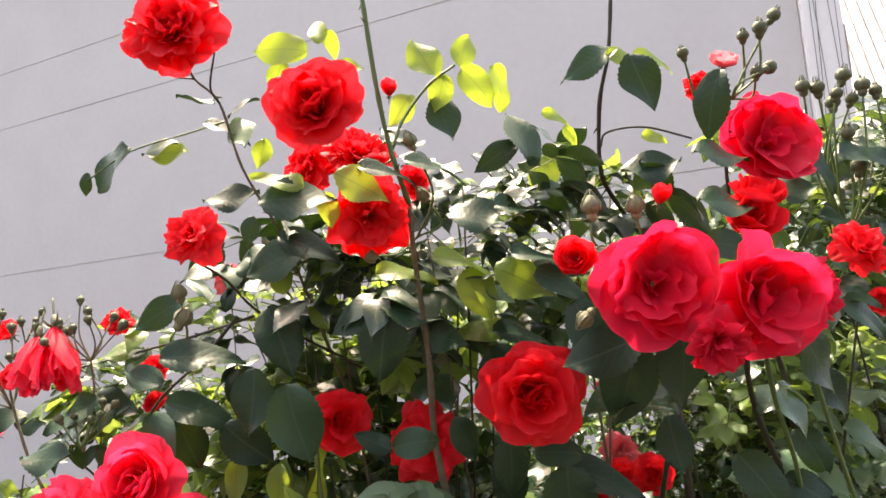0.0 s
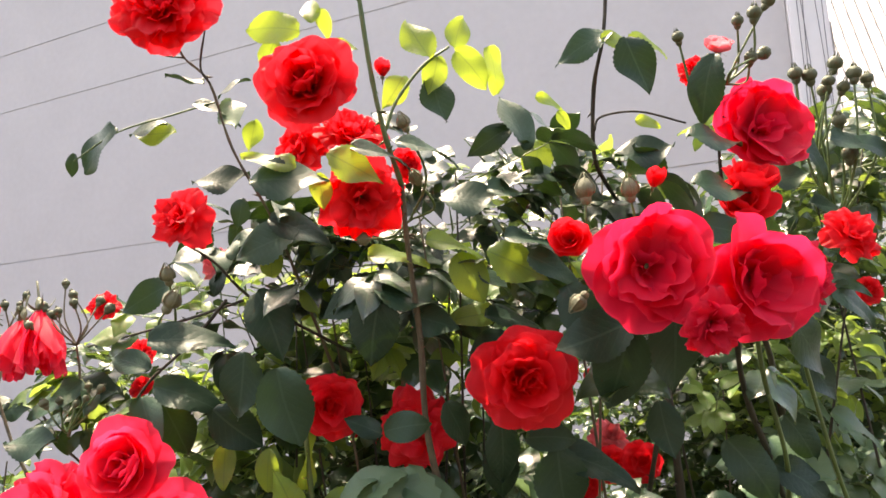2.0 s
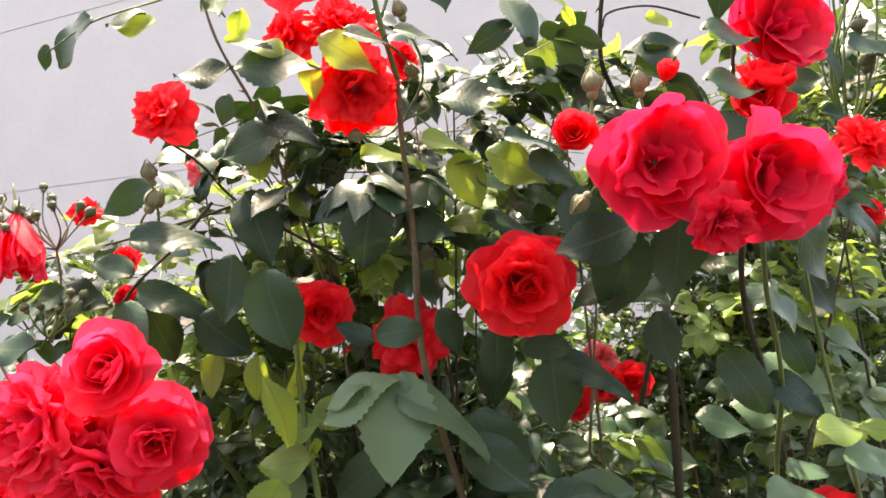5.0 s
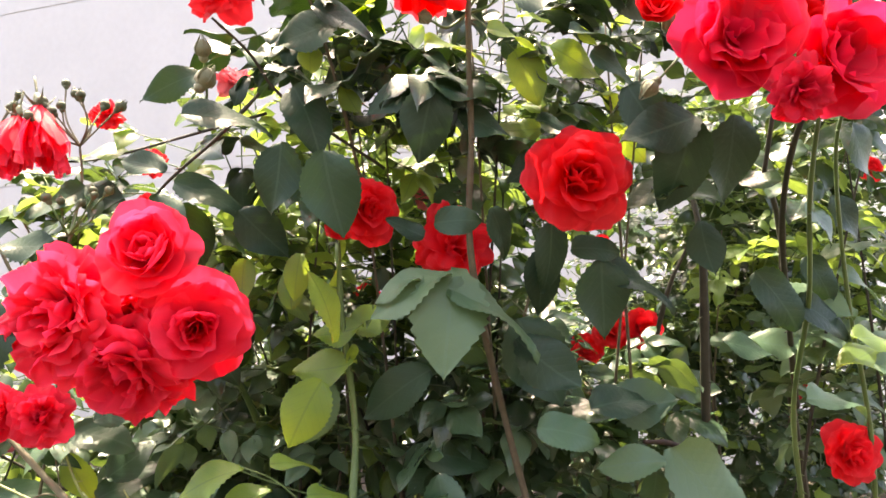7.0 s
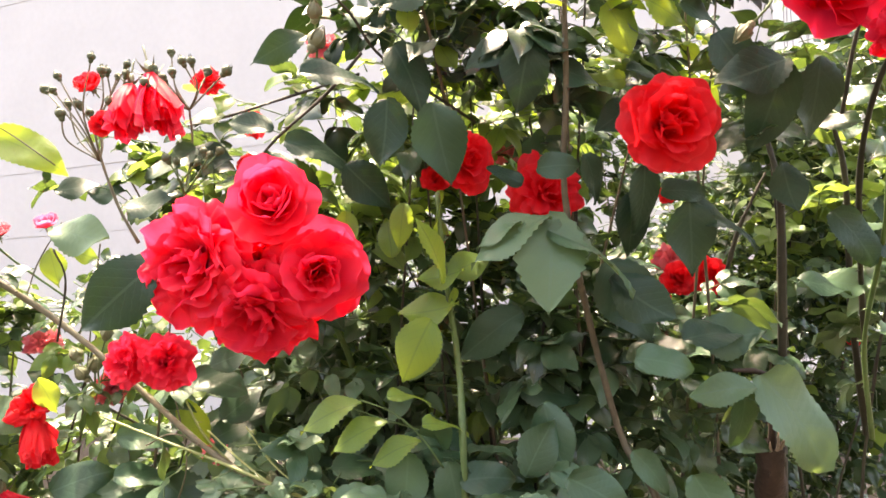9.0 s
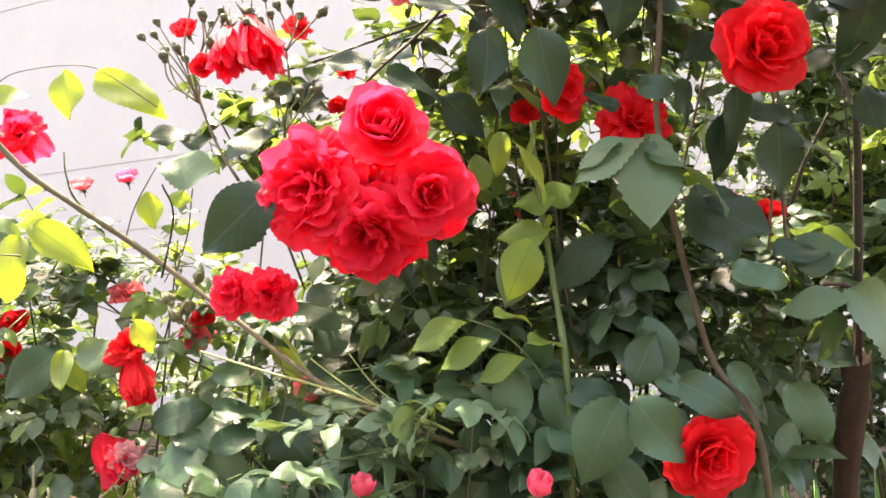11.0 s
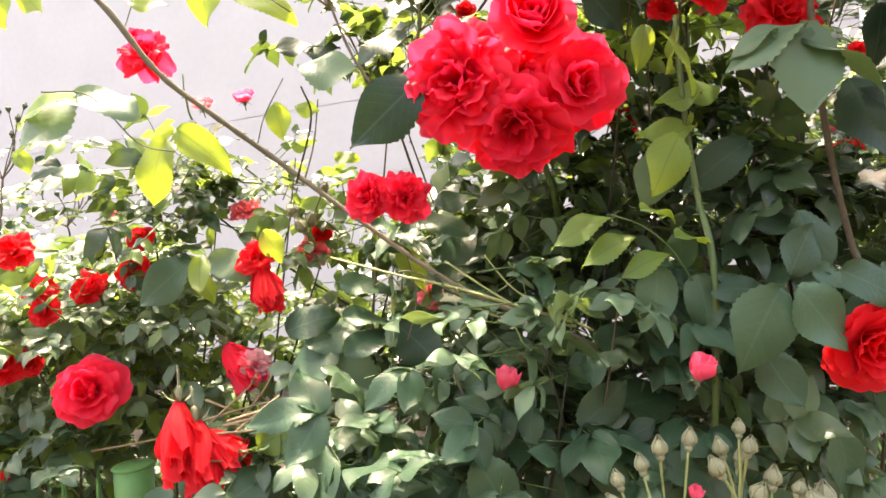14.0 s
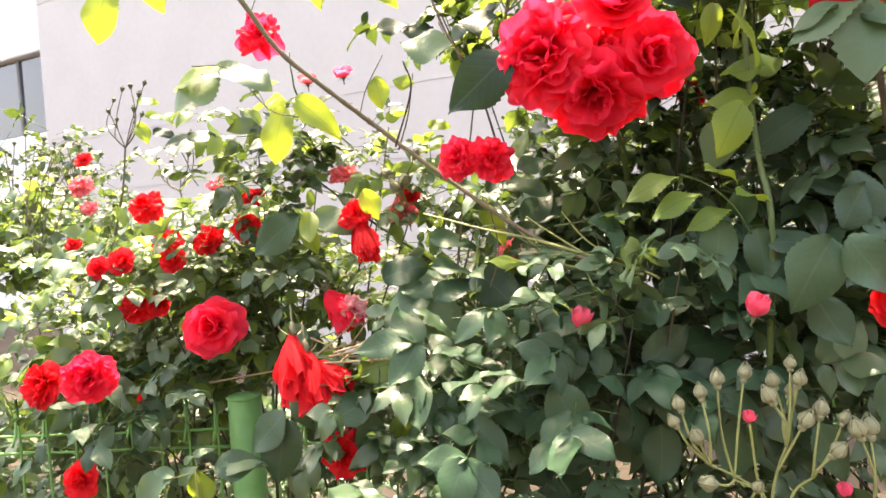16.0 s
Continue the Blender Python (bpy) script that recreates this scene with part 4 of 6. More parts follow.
cane(west, [(-0.707, 0.892, 1.150), (-0.633, 0.885, 1.194), (-0.548, 0.878, 1.207)], 0.0016, 0.0009, DEAD, 2)
cane(west, [(-0.757, 0.890, 1.166), (-0.683, 0.884, 1.223), (-0.662, 0.875, 1.248)], 0.0016, 0.0009, DEAD, 2)
cane(west, [(-0.699, 0.800, 1.194), (-0.609, 0.795, 1.197), (-0.487, 0.800, 1.199)], 0.0017, 0.0010, DEAD, 2)
cane(west, [(-0.681, 0.800, 1.208), (-0.623, 0.795, 1.222), (-0.569, 0.800, 1.230)], 0.0017, 0.0010, DEAD, 2)
cane(west, [(-0.646, 0.800, 1.166), (-0.620, 0.795, 1.205), (-0.600, 0.800, 1.240)], 0.0017, 0.0010, DEAD, 2)
cane(west, [(-0.687, 0.800, 1.203), (-0.631, 0.795, 1.213), (-0.563, 0.800, 1.218)], 0.0017, 0.0010, DEAD, 2)
cane(west, [(-0.672, 0.800, 1.195), (-0.638, 0.795, 1.220), (-0.617, 0.800, 1.234)], 0.0017, 0.0010, DEAD, 2)
cane(west, [(-0.565, 0.800, 1.184), (-0.518, 0.795, 1.196), (-0.471, 0.800, 1.210)], 0.0017, 0.0010, DEAD, 2)

# hips and buds
stalked(middle, (-0.523, 0.800, 1.685), [(-0.518, 0.776, 1.794), (-0.564, 0.800, 1.781), (-0.590, 0.824, 1.773), (-0.564, 0.788, 1.762), (-0.560, 0.812, 1.751), (-0.552, 0.776, 1.732), (-0.543, 0.800, 1.748), (-0.541, 0.824, 1.744)], 0.0062, HIP, "hip", PALE_STEM, 0.0009, 0.012)
stalked(middle, (-0.528, 0.800, 1.723), [(-0.507, 0.776, 1.778), (-0.511, 0.800, 1.785), (-0.509, 0.824, 1.786), (-0.486, 0.788, 1.778), (-0.494, 0.812, 1.796), (-0.500, 0.776, 1.745)], 0.0058, HIP, "hip", PALE_STEM, 0.0009, 0.012)
stalked(middle, (-0.415, 0.775, 1.734), [(-0.452, 0.751, 1.758), (-0.451, 0.775, 1.779), (-0.439, 0.799, 1.805), (-0.428, 0.763, 1.771), (-0.423, 0.787, 1.790), (-0.404, 0.751, 1.779), (-0.441, 0.775, 1.769), (-0.400, 0.799, 1.782), (-0.372, 0.763, 1.771)], 0.0062, HIP, "hip", PALE_STEM, 0.0009, 0.012)
stalked(middle, (-0.420, 0.760, 1.639), [(-0.429, 0.736, 1.673), (-0.427, 0.760, 1.673), (-0.420, 0.784, 1.679), (-0.403, 0.748, 1.670), (-0.401, 0.772, 1.685), (-0.386, 0.736, 1.676), (-0.382, 0.760, 1.683)], 0.0052, HIP, "hip", STEM_GREEN, 0.0009, 0.012)
cane(middle, [(-0.528, 0.800, 1.723), (-0.521, 0.800, 1.685), (-0.502, 0.795, 1.630), (-0.481, 0.790, 1.590)], 0.0012, 0.0022, PALE_STEM, 0)
cane(middle, [(-0.415, 0.775, 1.734), (-0.415, 0.780, 1.695), (-0.423, 0.770, 1.633)], 0.0012, 0.0020, PALE_STEM, 0)
stalked(east, (0.283, 0.614, 1.935), [(0.293, 0.598, 1.987), (0.309, 0.598, 1.993), (0.322, 0.597, 2.004), (0.308, 0.612, 1.956), (0.319, 0.611, 1.961)], 0.0075, HIP, "hip", STEM_GREEN, 0.0011)
stalked(east, (0.247, 0.605, 1.927), [(0.233, 0.590, 1.972)], 0.0075, HIP, "hip", STEM_GREEN, 0.0011)
stalked(east, (0.437, 0.718, 1.804), [(0.390, 0.682, 1.960), (0.405, 0.682, 1.957), (0.424, 0.683, 1.950), (0.438, 0.691, 1.971), (0.452, 0.682, 1.956), (0.466, 0.683, 1.950), (0.426, 0.694, 1.943), (0.445, 0.693, 1.946), (0.442, 0.691, 1.872), (0.433, 0.687, 1.908)], 0.0085, HIP, "hip", STEM_GREEN, 0.0011)
stalked(tall, (-0.268, 0.684, 1.745), [(-0.263, 0.659, 1.791), (-0.266, 0.662, 1.765)], 0.0094, GREEN_BUD, "bud", STEM_GREEN, 0.0011)
stalked(tall, (-0.024, 0.655, 1.833), [(-0.013, 0.621, 1.864), (-0.064, 0.617, 1.813), (-0.021, 0.606, 1.912)], 0.0085, GREEN_BUD, "bud", STEM_GREEN, 0.0011)
stalked(east, (0.164, 0.599, 1.790), [(0.129, 0.565, 1.829), (0.164, 0.555, 1.826), (0.137, 0.569, 1.792), (0.121, 0.574, 1.745)], 0.0095, GREEN_BUD, "bud", STEM_GREEN, 0.0011)
# truss of pale buds
stalked(east, (-0.237, 0.620, 1.104), [(-0.266, 0.620, 1.165), (-0.274, 0.610, 1.151), (-0.253, 0.605, 1.136), (-0.241, 0.630, 1.174)], 0.0086, PALE_BUD, "bud", YOUNG_STEM, 0.0013, 0.008)
stalked(east, (-0.213, 0.620, 1.087), [(-0.222, 0.635, 1.186), (-0.192, 0.640, 1.191), (-0.245, 0.590, 1.096)], 0.0086, PALE_BUD, "bud", YOUNG_STEM, 0.0013, 0.008)
stalked(east, (-0.158, 0.620, 1.122), [(-0.175, 0.610, 1.173), (-0.162, 0.635, 1.182), (-0.147, 0.630, 1.202), (-0.144, 0.620, 1.187), (-0.145, 0.640, 1.170)], 0.0086, PALE_BUD, "bud", YOUNG_STEM, 0.0013, 0.008)
stalked(east, (-0.168, 0.620, 1.096), [(-0.145, 0.610, 1.146)], 0.0086, PALE_BUD, "bud", YOUNG_STEM, 0.0013, 0.008)
stalked(east, (-0.132, 0.620, 1.087), [(-0.120, 0.600, 1.118), (-0.100, 0.620, 1.144), (-0.118, 0.630, 1.150)], 0.0086, PALE_BUD, "bud", YOUNG_STEM, 0.0013, 0.008)
stalked(east, (-0.070, 0.620, 1.061), [(-0.088, 0.610, 1.133), (-0.067, 0.630, 1.127)], 0.0115, PALE_BUD, "bud", YOUNG_STEM, 0.0013, 0.008)
stalked(east, (-0.189, 0.620, 1.055), [(-0.198, 0.600, 1.084)], 0.0086, PALE_BUD, "bud", YOUNG_STEM, 0.0013, 0.008)
rose(east, (-0.200, 0.610, 1.155), (0.071, -0.379, 0.920), 0.0098, "bud", BUD_PINK)
rose(east, (-0.111, 0.600, 1.078), (0.071, -0.379, 0.920), 0.0098, "bud", BUD_PINK)
cane(east, [(-0.237, 0.620, 1.104), (-0.206, 0.622, 1.087), (-0.182, 0.624, 1.067), (-0.171, 0.626, 1.034)], 0.0014, 0.0020, YOUNG_STEM, 3)
cane(east, [(-0.158, 0.620, 1.122), (-0.167, 0.622, 1.096), (-0.173, 0.624, 1.065), (-0.170, 0.626, 1.034)], 0.0014, 0.0020, YOUNG_STEM, 3)
cane(east, [(-0.132, 0.620, 1.087), (-0.151, 0.622, 1.071), (-0.163, 0.624, 1.034)], 0.0014, 0.0020, YOUNG_STEM, 3)
cane(east, [(-0.070, 0.620, 1.061), (-0.075, 0.622, 1.014)], 0.0014, 0.0020, YOUNG_STEM, 3)
cane(east, [(-0.195, 0.620, 1.146), (-0.189, 0.622, 1.091), (-0.182, 0.624, 1.067)], 0.0014, 0.0020, YOUNG_STEM, 3)
cane(east, [(-0.213, 0.620, 1.087), (-0.195, 0.622, 1.078), (-0.182, 0.624, 1.067)], 0.0014, 0.0020, YOUNG_STEM, 3)
cane(east, [(-0.173, 0.620, 1.036), (-0.162, 0.630, 1.013), (0.020, 0.760, 0.700), (0.150, 0.880, 0.000)], 0.0022, 0.0050, STEM_GREEN, 6)
stalked(middle, (-0.315, 0.736, 1.254), [(-0.329, 0.727, 1.270), (-0.297, 0.724, 1.295), (-0.327, 0.727, 1.228), (-0.342, 0.767, 1.317)], 0.0075, GREEN_BUD, "bud", STEM_GREEN, 0.0011)
stalked(west, (-0.581, 0.915, 1.407), [(-0.603, 0.907, 1.451), (-0.582, 0.905, 1.438), (-0.590, 0.896, 1.428), (-0.563, 0.894, 1.477)], 0.0095, GREEN_BUD, "bud", STEM_GREEN, 0.0011)
cane(far_west, [(-1.271, 1.296, 1.361), (-1.236, 1.290, 1.479), (-1.218, 1.283, 1.573)], 0.0026, 0.002, STEM_BROWN, 0)
stalked(far_west, (-1.218, 1.283, 1.573), [(-1.237, 1.264, 1.648), (-1.236, 1.284, 1.675), (-1.216, 1.285, 1.697), (-1.198, 1.286, 1.702), (-1.171, 1.267, 1.679), (-1.168, 1.287, 1.706), (-1.232, 1.283, 1.633), (-1.195, 1.285, 1.654), (-1.178, 1.286, 1.641)], 0.006, HIP, "hip", STEM_BROWN, 0.0009)
cane(far_west, [(-1.112, 1.302, 1.399), (-1.108, 1.294, 1.459), (-1.106, 1.284, 1.476)], 0.002, 0.0015, STEM_BROWN, 0)
stalked(far_west, (-1.106, 1.284, 1.476), [(-1.149, 1.284, 1.544), (-1.120, 1.285, 1.537), (-1.133, 1.284, 1.514), (-1.083, 1.287, 1.552), (-1.100, 1.286, 1.565), (-1.061, 1.287, 1.527), (-1.075, 1.288, 1.593)], 0.007, HIP, "hip", STEM_BROWN, 0.0012)
stalked(far_west, (-1.587, 1.669, 1.504), [(-1.631, 1.671, 1.652), (-1.599, 1.672, 1.666), (-1.563, 1.673, 1.640), (-1.533, 1.674, 1.631), (-1.503, 1.674, 1.614), (-1.648, 1.670, 1.623), (-1.589, 1.671, 1.589), (-1.522, 1.672, 1.561)], 0.0065, HIP, "hip", STEM_BROWN, 0.0011)

# leaves of the tall bush
leaf(tall, (-0.112, 0.598, 2.006), (-0.972, -0.069, 0.223), (0.104, -0.983, 0.149), 0.0515, "y")
leaf(tall, (-0.101, 0.592, 2.011), (-0.014, 0.155, 0.988), (0.020, -0.988, 0.156), 0.0337, "y")
leaf(tall, (-0.091, 0.595, 2.026), (0.189, 0.064, -0.980), (0.179, -0.983, -0.030), 0.0263, "y")
leaf(tall, (-0.136, 0.609, 2.005), (-0.418, -0.069, -0.906), (0.014, -0.998, 0.069), 0.0325, "y")
leaf(tall, (-0.086, 0.598, 1.992), (0.997, 0.008, -0.078), (0.027, -0.970, 0.241), 0.0263, "y")
leaf(tall, (0.005, 0.604, 1.976), (-0.365, 0.138, 0.921), (0.020, -0.988, 0.156), 0.0494, "y", 1)
leaf(tall, (0.029, 0.606, 1.984), (0.336, 0.070, 0.939), (0.014, -0.998, 0.069), 0.0368, "y", 1)
leaf(tall, (0.014, 0.613, 1.980), (-0.321, -0.092, -0.943), (0.099, -0.993, 0.063), 0.0370, "y", 1)
leaf(tall, (0.031, 0.613, 1.985), (0.568, -0.117, -0.815), (0.020, -0.988, 0.156), 0.0458, "y", 1)
leaf(tall, (0.061, 0.606, 1.984), (0.250, 0.229, -0.941), (0.766, -0.641, 0.047), 0.0442, "y", 1)
leaf(tall, (-0.020, 0.622, 1.966), (-0.457, -0.508, -0.730), (0.335, -0.859, 0.388), 0.0394, "y")
leaf(tall, (0.092, 0.655, 1.895), (0.039, 0.100, 0.990), (0.520, -0.850, 0.060), 0.0680, "d", 2)
leaf(tall, (0.085, 0.674, 1.922), (-0.892, -0.297, -0.340), (0.190, -0.930, 0.313), 0.0489, "d")
leaf(tall, (0.006, 0.622, 1.968), (0.165, 0.046, -0.985), (0.505, -0.862, 0.045), 0.0516, "d")
leaf(tall, (-0.069, 0.568, 1.887), (0.998, 0.046, -0.045), (0.064, -0.656, 0.752), 0.0517, "d")
leaf(tall, (-0.154, 0.564, 1.864), (0.995, -0.080, 0.054), (-0.097, -0.863, 0.495), 0.0654, "d", 3)
leaf(tall, (-0.116, 0.570, 1.876), (-0.995, 0.007, 0.100), (0.050, -0.829, 0.557), 0.0467, "y")
leaf(tall, (-0.087, 0.556, 1.881), (0.901, 0.172, -0.398), (0.335, -0.859, 0.388), 0.0536, "y")
leaf(tall, (-0.099, 0.576, 1.868), (0.111, -0.237, -0.965), (0.027, -0.970, 0.241), 0.0313, "y")
leaf(tall, (-0.055, 0.648, 1.763), (-0.252, -0.070, -0.965), (0.014, -0.998, 0.069), 0.0705, "d", 3)
leaf(tall, (-0.155, 0.634, 1.701), (0.199, -0.042, -0.979), (0.099, -0.993, 0.063), 0.0770, "d", 3)
leaf(tall, (-0.197, 0.676, 1.716), (-0.165, -0.157, -0.974), (0.020, -0.988, 0.156), 0.0666, "d", 1)
leaf(tall, (-0.322, 0.721, 1.675), (0.459, -0.202, -0.865), (0.027, -0.970, 0.241), 0.0651, "d")
leaf(tall, (-0.412, 0.779, 1.694), (-0.710, -0.223, -0.668), (-0.111, -0.902, 0.418), 0.0640, "d")
leaf(tall, (-0.428, 0.796, 1.691), (0.944, -0.142, -0.297), (0.050, -0.829, 0.557), 0.0604, "d")
leaf(tall, (-0.322, 0.747, 1.700), (-0.853, 0.049, 0.520), (0.189, -0.899, 0.395), 0.0536, "d")
leaf(tall, (-0.304, 0.717, 1.687), (0.944, -0.142, -0.297), (0.050, -0.829, 0.557), 0.0753, "d")
leaf(tall, (-0.302, 0.733, 1.668), (0.271, 0.078, -0.959), (0.179, -0.983, -0.030), 0.0671, "d")
leaf(tall, (-0.243, 0.715, 1.659), (0.721, 0.036, -0.692), (0.188, -0.972, 0.144), 0.0653, "d")
leaf(tall, (0.018, 0.643, 1.795), (0.438, -0.056, -0.897), (0.014, -0.998, 0.069), 0.0538, "y", 1)
leaf(tall, (0.047, 0.630, 1.796), (0.923, -0.010, -0.384), (0.187, -0.861, 0.473), 0.0668, "y")
leaf(tall, (-0.010, 0.628, 1.810), (0.993, -0.031, -0.118), (0.060, -0.719, 0.692), 0.0599, "y")
leaf(tall, (-0.066, 0.636, 1.799), (0.996, 0.084, -0.012), (0.064, -0.656, 0.752), 0.0599, "y")
leaf(tall, (-0.064, 0.651, 1.767), (0.993, 0.034, -0.113), (0.111, -0.585, 0.803), 0.0716, "d")
leaf(tall, (-0.052, 0.666, 1.767), (-0.990, -0.125, -0.068), (0.055, -0.777, 0.627), 0.0677, "d")
leaf(tall, (-0.032, 0.668, 1.742), (0.960, -0.096, -0.263), (0.045, -0.874, 0.483), 0.0535, "d")
leaf(tall, (-0.187, 0.698, 1.776), (0.324, -0.372, -0.870), (0.039, -0.913, 0.405), 0.0747, "d")
leaf(tall, (-0.138, 0.683, 1.833), (-0.964, -0.205, -0.169), (0.055, -0.777, 0.627), 0.0709, "d")
leaf(tall, (-0.278, 0.643, 1.735), (0.996, 0.054, 0.075), (-0.006, -0.775, 0.632), 0.0734, "d")
leaf(tall, (-0.277, 0.713, 1.791), (-0.850, -0.452, -0.269), (0.335, -0.859, 0.388), 0.0574, "d")
leaf(tall, (-0.192, 0.676, 1.870), (-0.256, -0.240, -0.936), (0.027, -0.970, 0.241), 0.0306, "d")
leaf(tall, (-0.167, 0.679, 1.849), (0.937, -0.131, -0.324), (0.045, -0.874, 0.483), 0.0643, "d")
leaf(tall, (-0.208, 0.673, 1.808), (0.256, 0.240, 0.936), (0.027, -0.970, 0.241), 0.0275, "d")
leaf(tall, (0.053, 0.649, 1.858), (0.997, 0.079, -0.026), (0.068, -0.588, 0.806), 0.0757, "d")
leaf(tall, (0.001, 0.651, 1.848), (0.997, 0.079, -0.026), (0.068, -0.588, 0.806), 0.0673, "d")
leaf(tall, (0.038, 0.673, 1.850), (0.997, 0.008, -0.078), (0.071, -0.515, 0.854), 0.0634, "d")
leaf(tall, (-0.029, 0.588, 1.894), (0.997, 0.008, -0.078), (0.068, -0.588, 0.806), 0.0559, "d")
leaf(tall, (0.051, 0.648, 1.636), (-0.078, 0.017, -0.997), (0.007, -1.000, -0.018), 0.0670, "d")
leaf(tall, (-0.061, 0.634, 1.636), (0.996, 0.060, 0.072), (0.033, -0.945, 0.324), 0.0448, "d")
leaf(tall, (-0.066, 0.674, 1.627), (-0.930, 0.115, 0.348), (0.039, -0.913, 0.405), 0.0396, "d")
leaf(tall, (-0.248, 0.763, 1.613), (0.011, -0.069, -0.998), (0.014, -0.998, 0.069), 0.0478, "y")
leaf(tall, (-0.201, 0.760, 1.559), (-0.011, 0.069, 0.998), (0.014, -0.998, 0.069), 0.0478, "y")
leaf(tall, (-0.333, 0.708, 1.963), (-0.814, 0.161, -0.557), (-0.419, -0.828, 0.372), 0.0653, "d")
leaf(tall, (-0.380, 0.716, 1.939), (-0.418, -0.069, -0.906), (0.014, -0.998, 0.069), 0.0251, "d")
leaf(tall, (-0.268, 0.703, 1.951), (-0.994, 0.002, 0.108), (0.033, -0.945, 0.324), 0.0458, "y")
leaf(tall, (-0.274, 0.697, 1.958), (-0.996, 0.006, 0.088), (0.068, -0.588, 0.806), 0.0424, "d")
leaf(tall, (-0.202, 0.683, 1.975), (0.240, -0.521, -0.820), (0.033, -0.745, 0.664), 0.0520, "p")
leaf(tall, (-0.237, 0.674, 1.971), (0.974, -0.137, -0.182), (0.068, -0.588, 0.806), 0.0474, "d")
leaf(tall, (-0.176, 0.677, 1.951), (-0.254, -0.156, -0.955), (0.020, -0.988, 0.156), 0.0333, "y")
leaf(tall, (-0.220, 0.658, 1.987), (-0.993, 0.046, 0.104), (0.074, -0.438, 0.896), 0.0404, "d")
leaf(tall, (-0.174, 0.657, 1.985), (-0.991, 0.079, 0.111), (0.076, -0.358, 0.931), 0.0347, "d")
leaf(tall, (-0.263, 0.674, 1.869), (0.952, 0.249, 0.176), (0.060, -0.719, 0.692), 0.0516, "d")
leaf(tall, (-0.243, 0.676, 1.889), (0.993, 0.116, 0.001), (0.068, -0.588, 0.806), 0.0589, "d")
leaf(tall, (0.115, 0.684, 1.959), (0.924, -0.094, -0.369), (0.033, -0.945, 0.324), 0.0329, "y")
leaf(tall, (0.138, 0.686, 1.942), (0.446, -0.130, -0.885), (0.020, -0.988, 0.156), 0.0243, "y")
leaf(tall, (0.119, 0.703, 1.914), (0.971, 0.130, 0.199), (0.039, -0.913, 0.405), 0.0432, "y")
leaf(tall, (0.120, 0.715, 1.920), (-0.256, -0.240, -0.936), (0.027, -0.970, 0.241), 0.0518, "y")
leaf(tall, (0.106, 0.688, 1.878), (0.996, 0.086, 0.003), (0.060, -0.719, 0.692), 0.0536, "d")
leaf(tall, (0.156, 0.664, 1.886), (0.961, 0.245, 0.132), (0.064, -0.656, 0.752), 0.0417, "d")
leaf(tall, (0.205, 0.647, 1.916), (0.971, -0.032, -0.235), (0.027, -0.970, 0.241), 0.0280, "y")
leaf(tall, (0.058, 0.709, 1.738), (-0.971, -0.130, -0.199), (0.039, -0.913, 0.405), 0.0540, "y")
leaf(tall, (0.072, 0.718, 1.713), (-0.871, -0.309, -0.381), (0.050, -0.829, 0.557), 0.0569, "d")
leaf(tall, (-0.141, 0.706, 1.779), (0.459, -0.202, -0.865), (0.027, -0.970, 0.241), 0.0372, "y")
leaf(tall, (-0.172, 0.695, 1.789), (0.076, 0.157, 0.985), (0.020, -0.988, 0.156), 0.0368, "y")
leaf(tall, (-0.001, 0.673, 1.654), (0.424, 0.111, -0.899), (0.349, -0.936, 0.049), 0.0559, "d")
leaf(tall, (0.042, 0.664, 1.735), (0.998, 0.044, -0.052), (0.068, -0.588, 0.806), 0.0672, "d")

# leaves of the east bush
leaf(east, (0.178, 0.568, 1.969), (0.294, -0.174, -0.940), (-0.064, -0.985, 0.163), 0.0536, "d", 3)
leaf(east, (0.263, 0.582, 1.953), (-0.451, 0.088, -0.888), (-0.599, -0.768, 0.228), 0.0600, "d")
leaf(east, (0.177, 0.603, 1.987), (-0.976, -0.158, -0.147), (0.050, -0.829, 0.557), 0.0533, "d")
leaf(east, (0.164, 0.599, 1.982), (0.997, 0.008, -0.078), (0.039, -0.913, 0.405), 0.0420, "y")
leaf(east, (0.190, 0.601, 1.981), (0.977, -0.061, -0.202), (0.045, -0.874, 0.483), 0.0422, "y")
leaf(east, (0.226, 0.577, 1.879), (0.995, 0.102, 0.020), (0.060, -0.719, 0.692), 0.0578, "d")
leaf(east, (0.224, 0.573, 1.836), (0.998, 0.047, -0.038), (0.060, -0.719, 0.692), 0.0590, "d")
leaf(east, (0.174, 0.625, 1.875), (0.985, 0.162, 0.057), (0.064, -0.656, 0.752), 0.0605, "d")
leaf(east, (0.165, 0.595, 1.718), (-0.326, 0.131, -0.936), (-0.255, -0.966, -0.046), 0.0825, "d", 0)
leaf(east, (0.214, 0.613, 1.729), (0.048, 0.166, -0.985), (0.204, -0.967, -0.153), 0.0855, "d", 3)
leaf(east, (0.120, 0.624, 1.758), (0.227, -0.492, -0.840), (-0.419, -0.828, 0.372), 0.0747, "d", 2)
leaf(east, (0.164, 0.590, 1.720), (-0.967, -0.086, -0.239), (0.027, -0.970, 0.241), 0.0692, "d", 1)
leaf(east, (0.304, 0.587, 1.715), (0.584, 0.079, -0.808), (0.423, -0.879, 0.219), 0.0688, "d")
leaf(east, (0.223, 0.569, 1.799), (0.971, -0.032, -0.235), (0.027, -0.970, 0.241), 0.0435, "d")
leaf(east, (0.365, 0.658, 1.897), (0.534, -0.243, -0.810), (0.189, -0.899, 0.395), 0.0592, "d")
leaf(east, (0.411, 0.672, 1.889), (0.987, -0.068, -0.143), (0.064, -0.656, 0.752), 0.0636, "d")
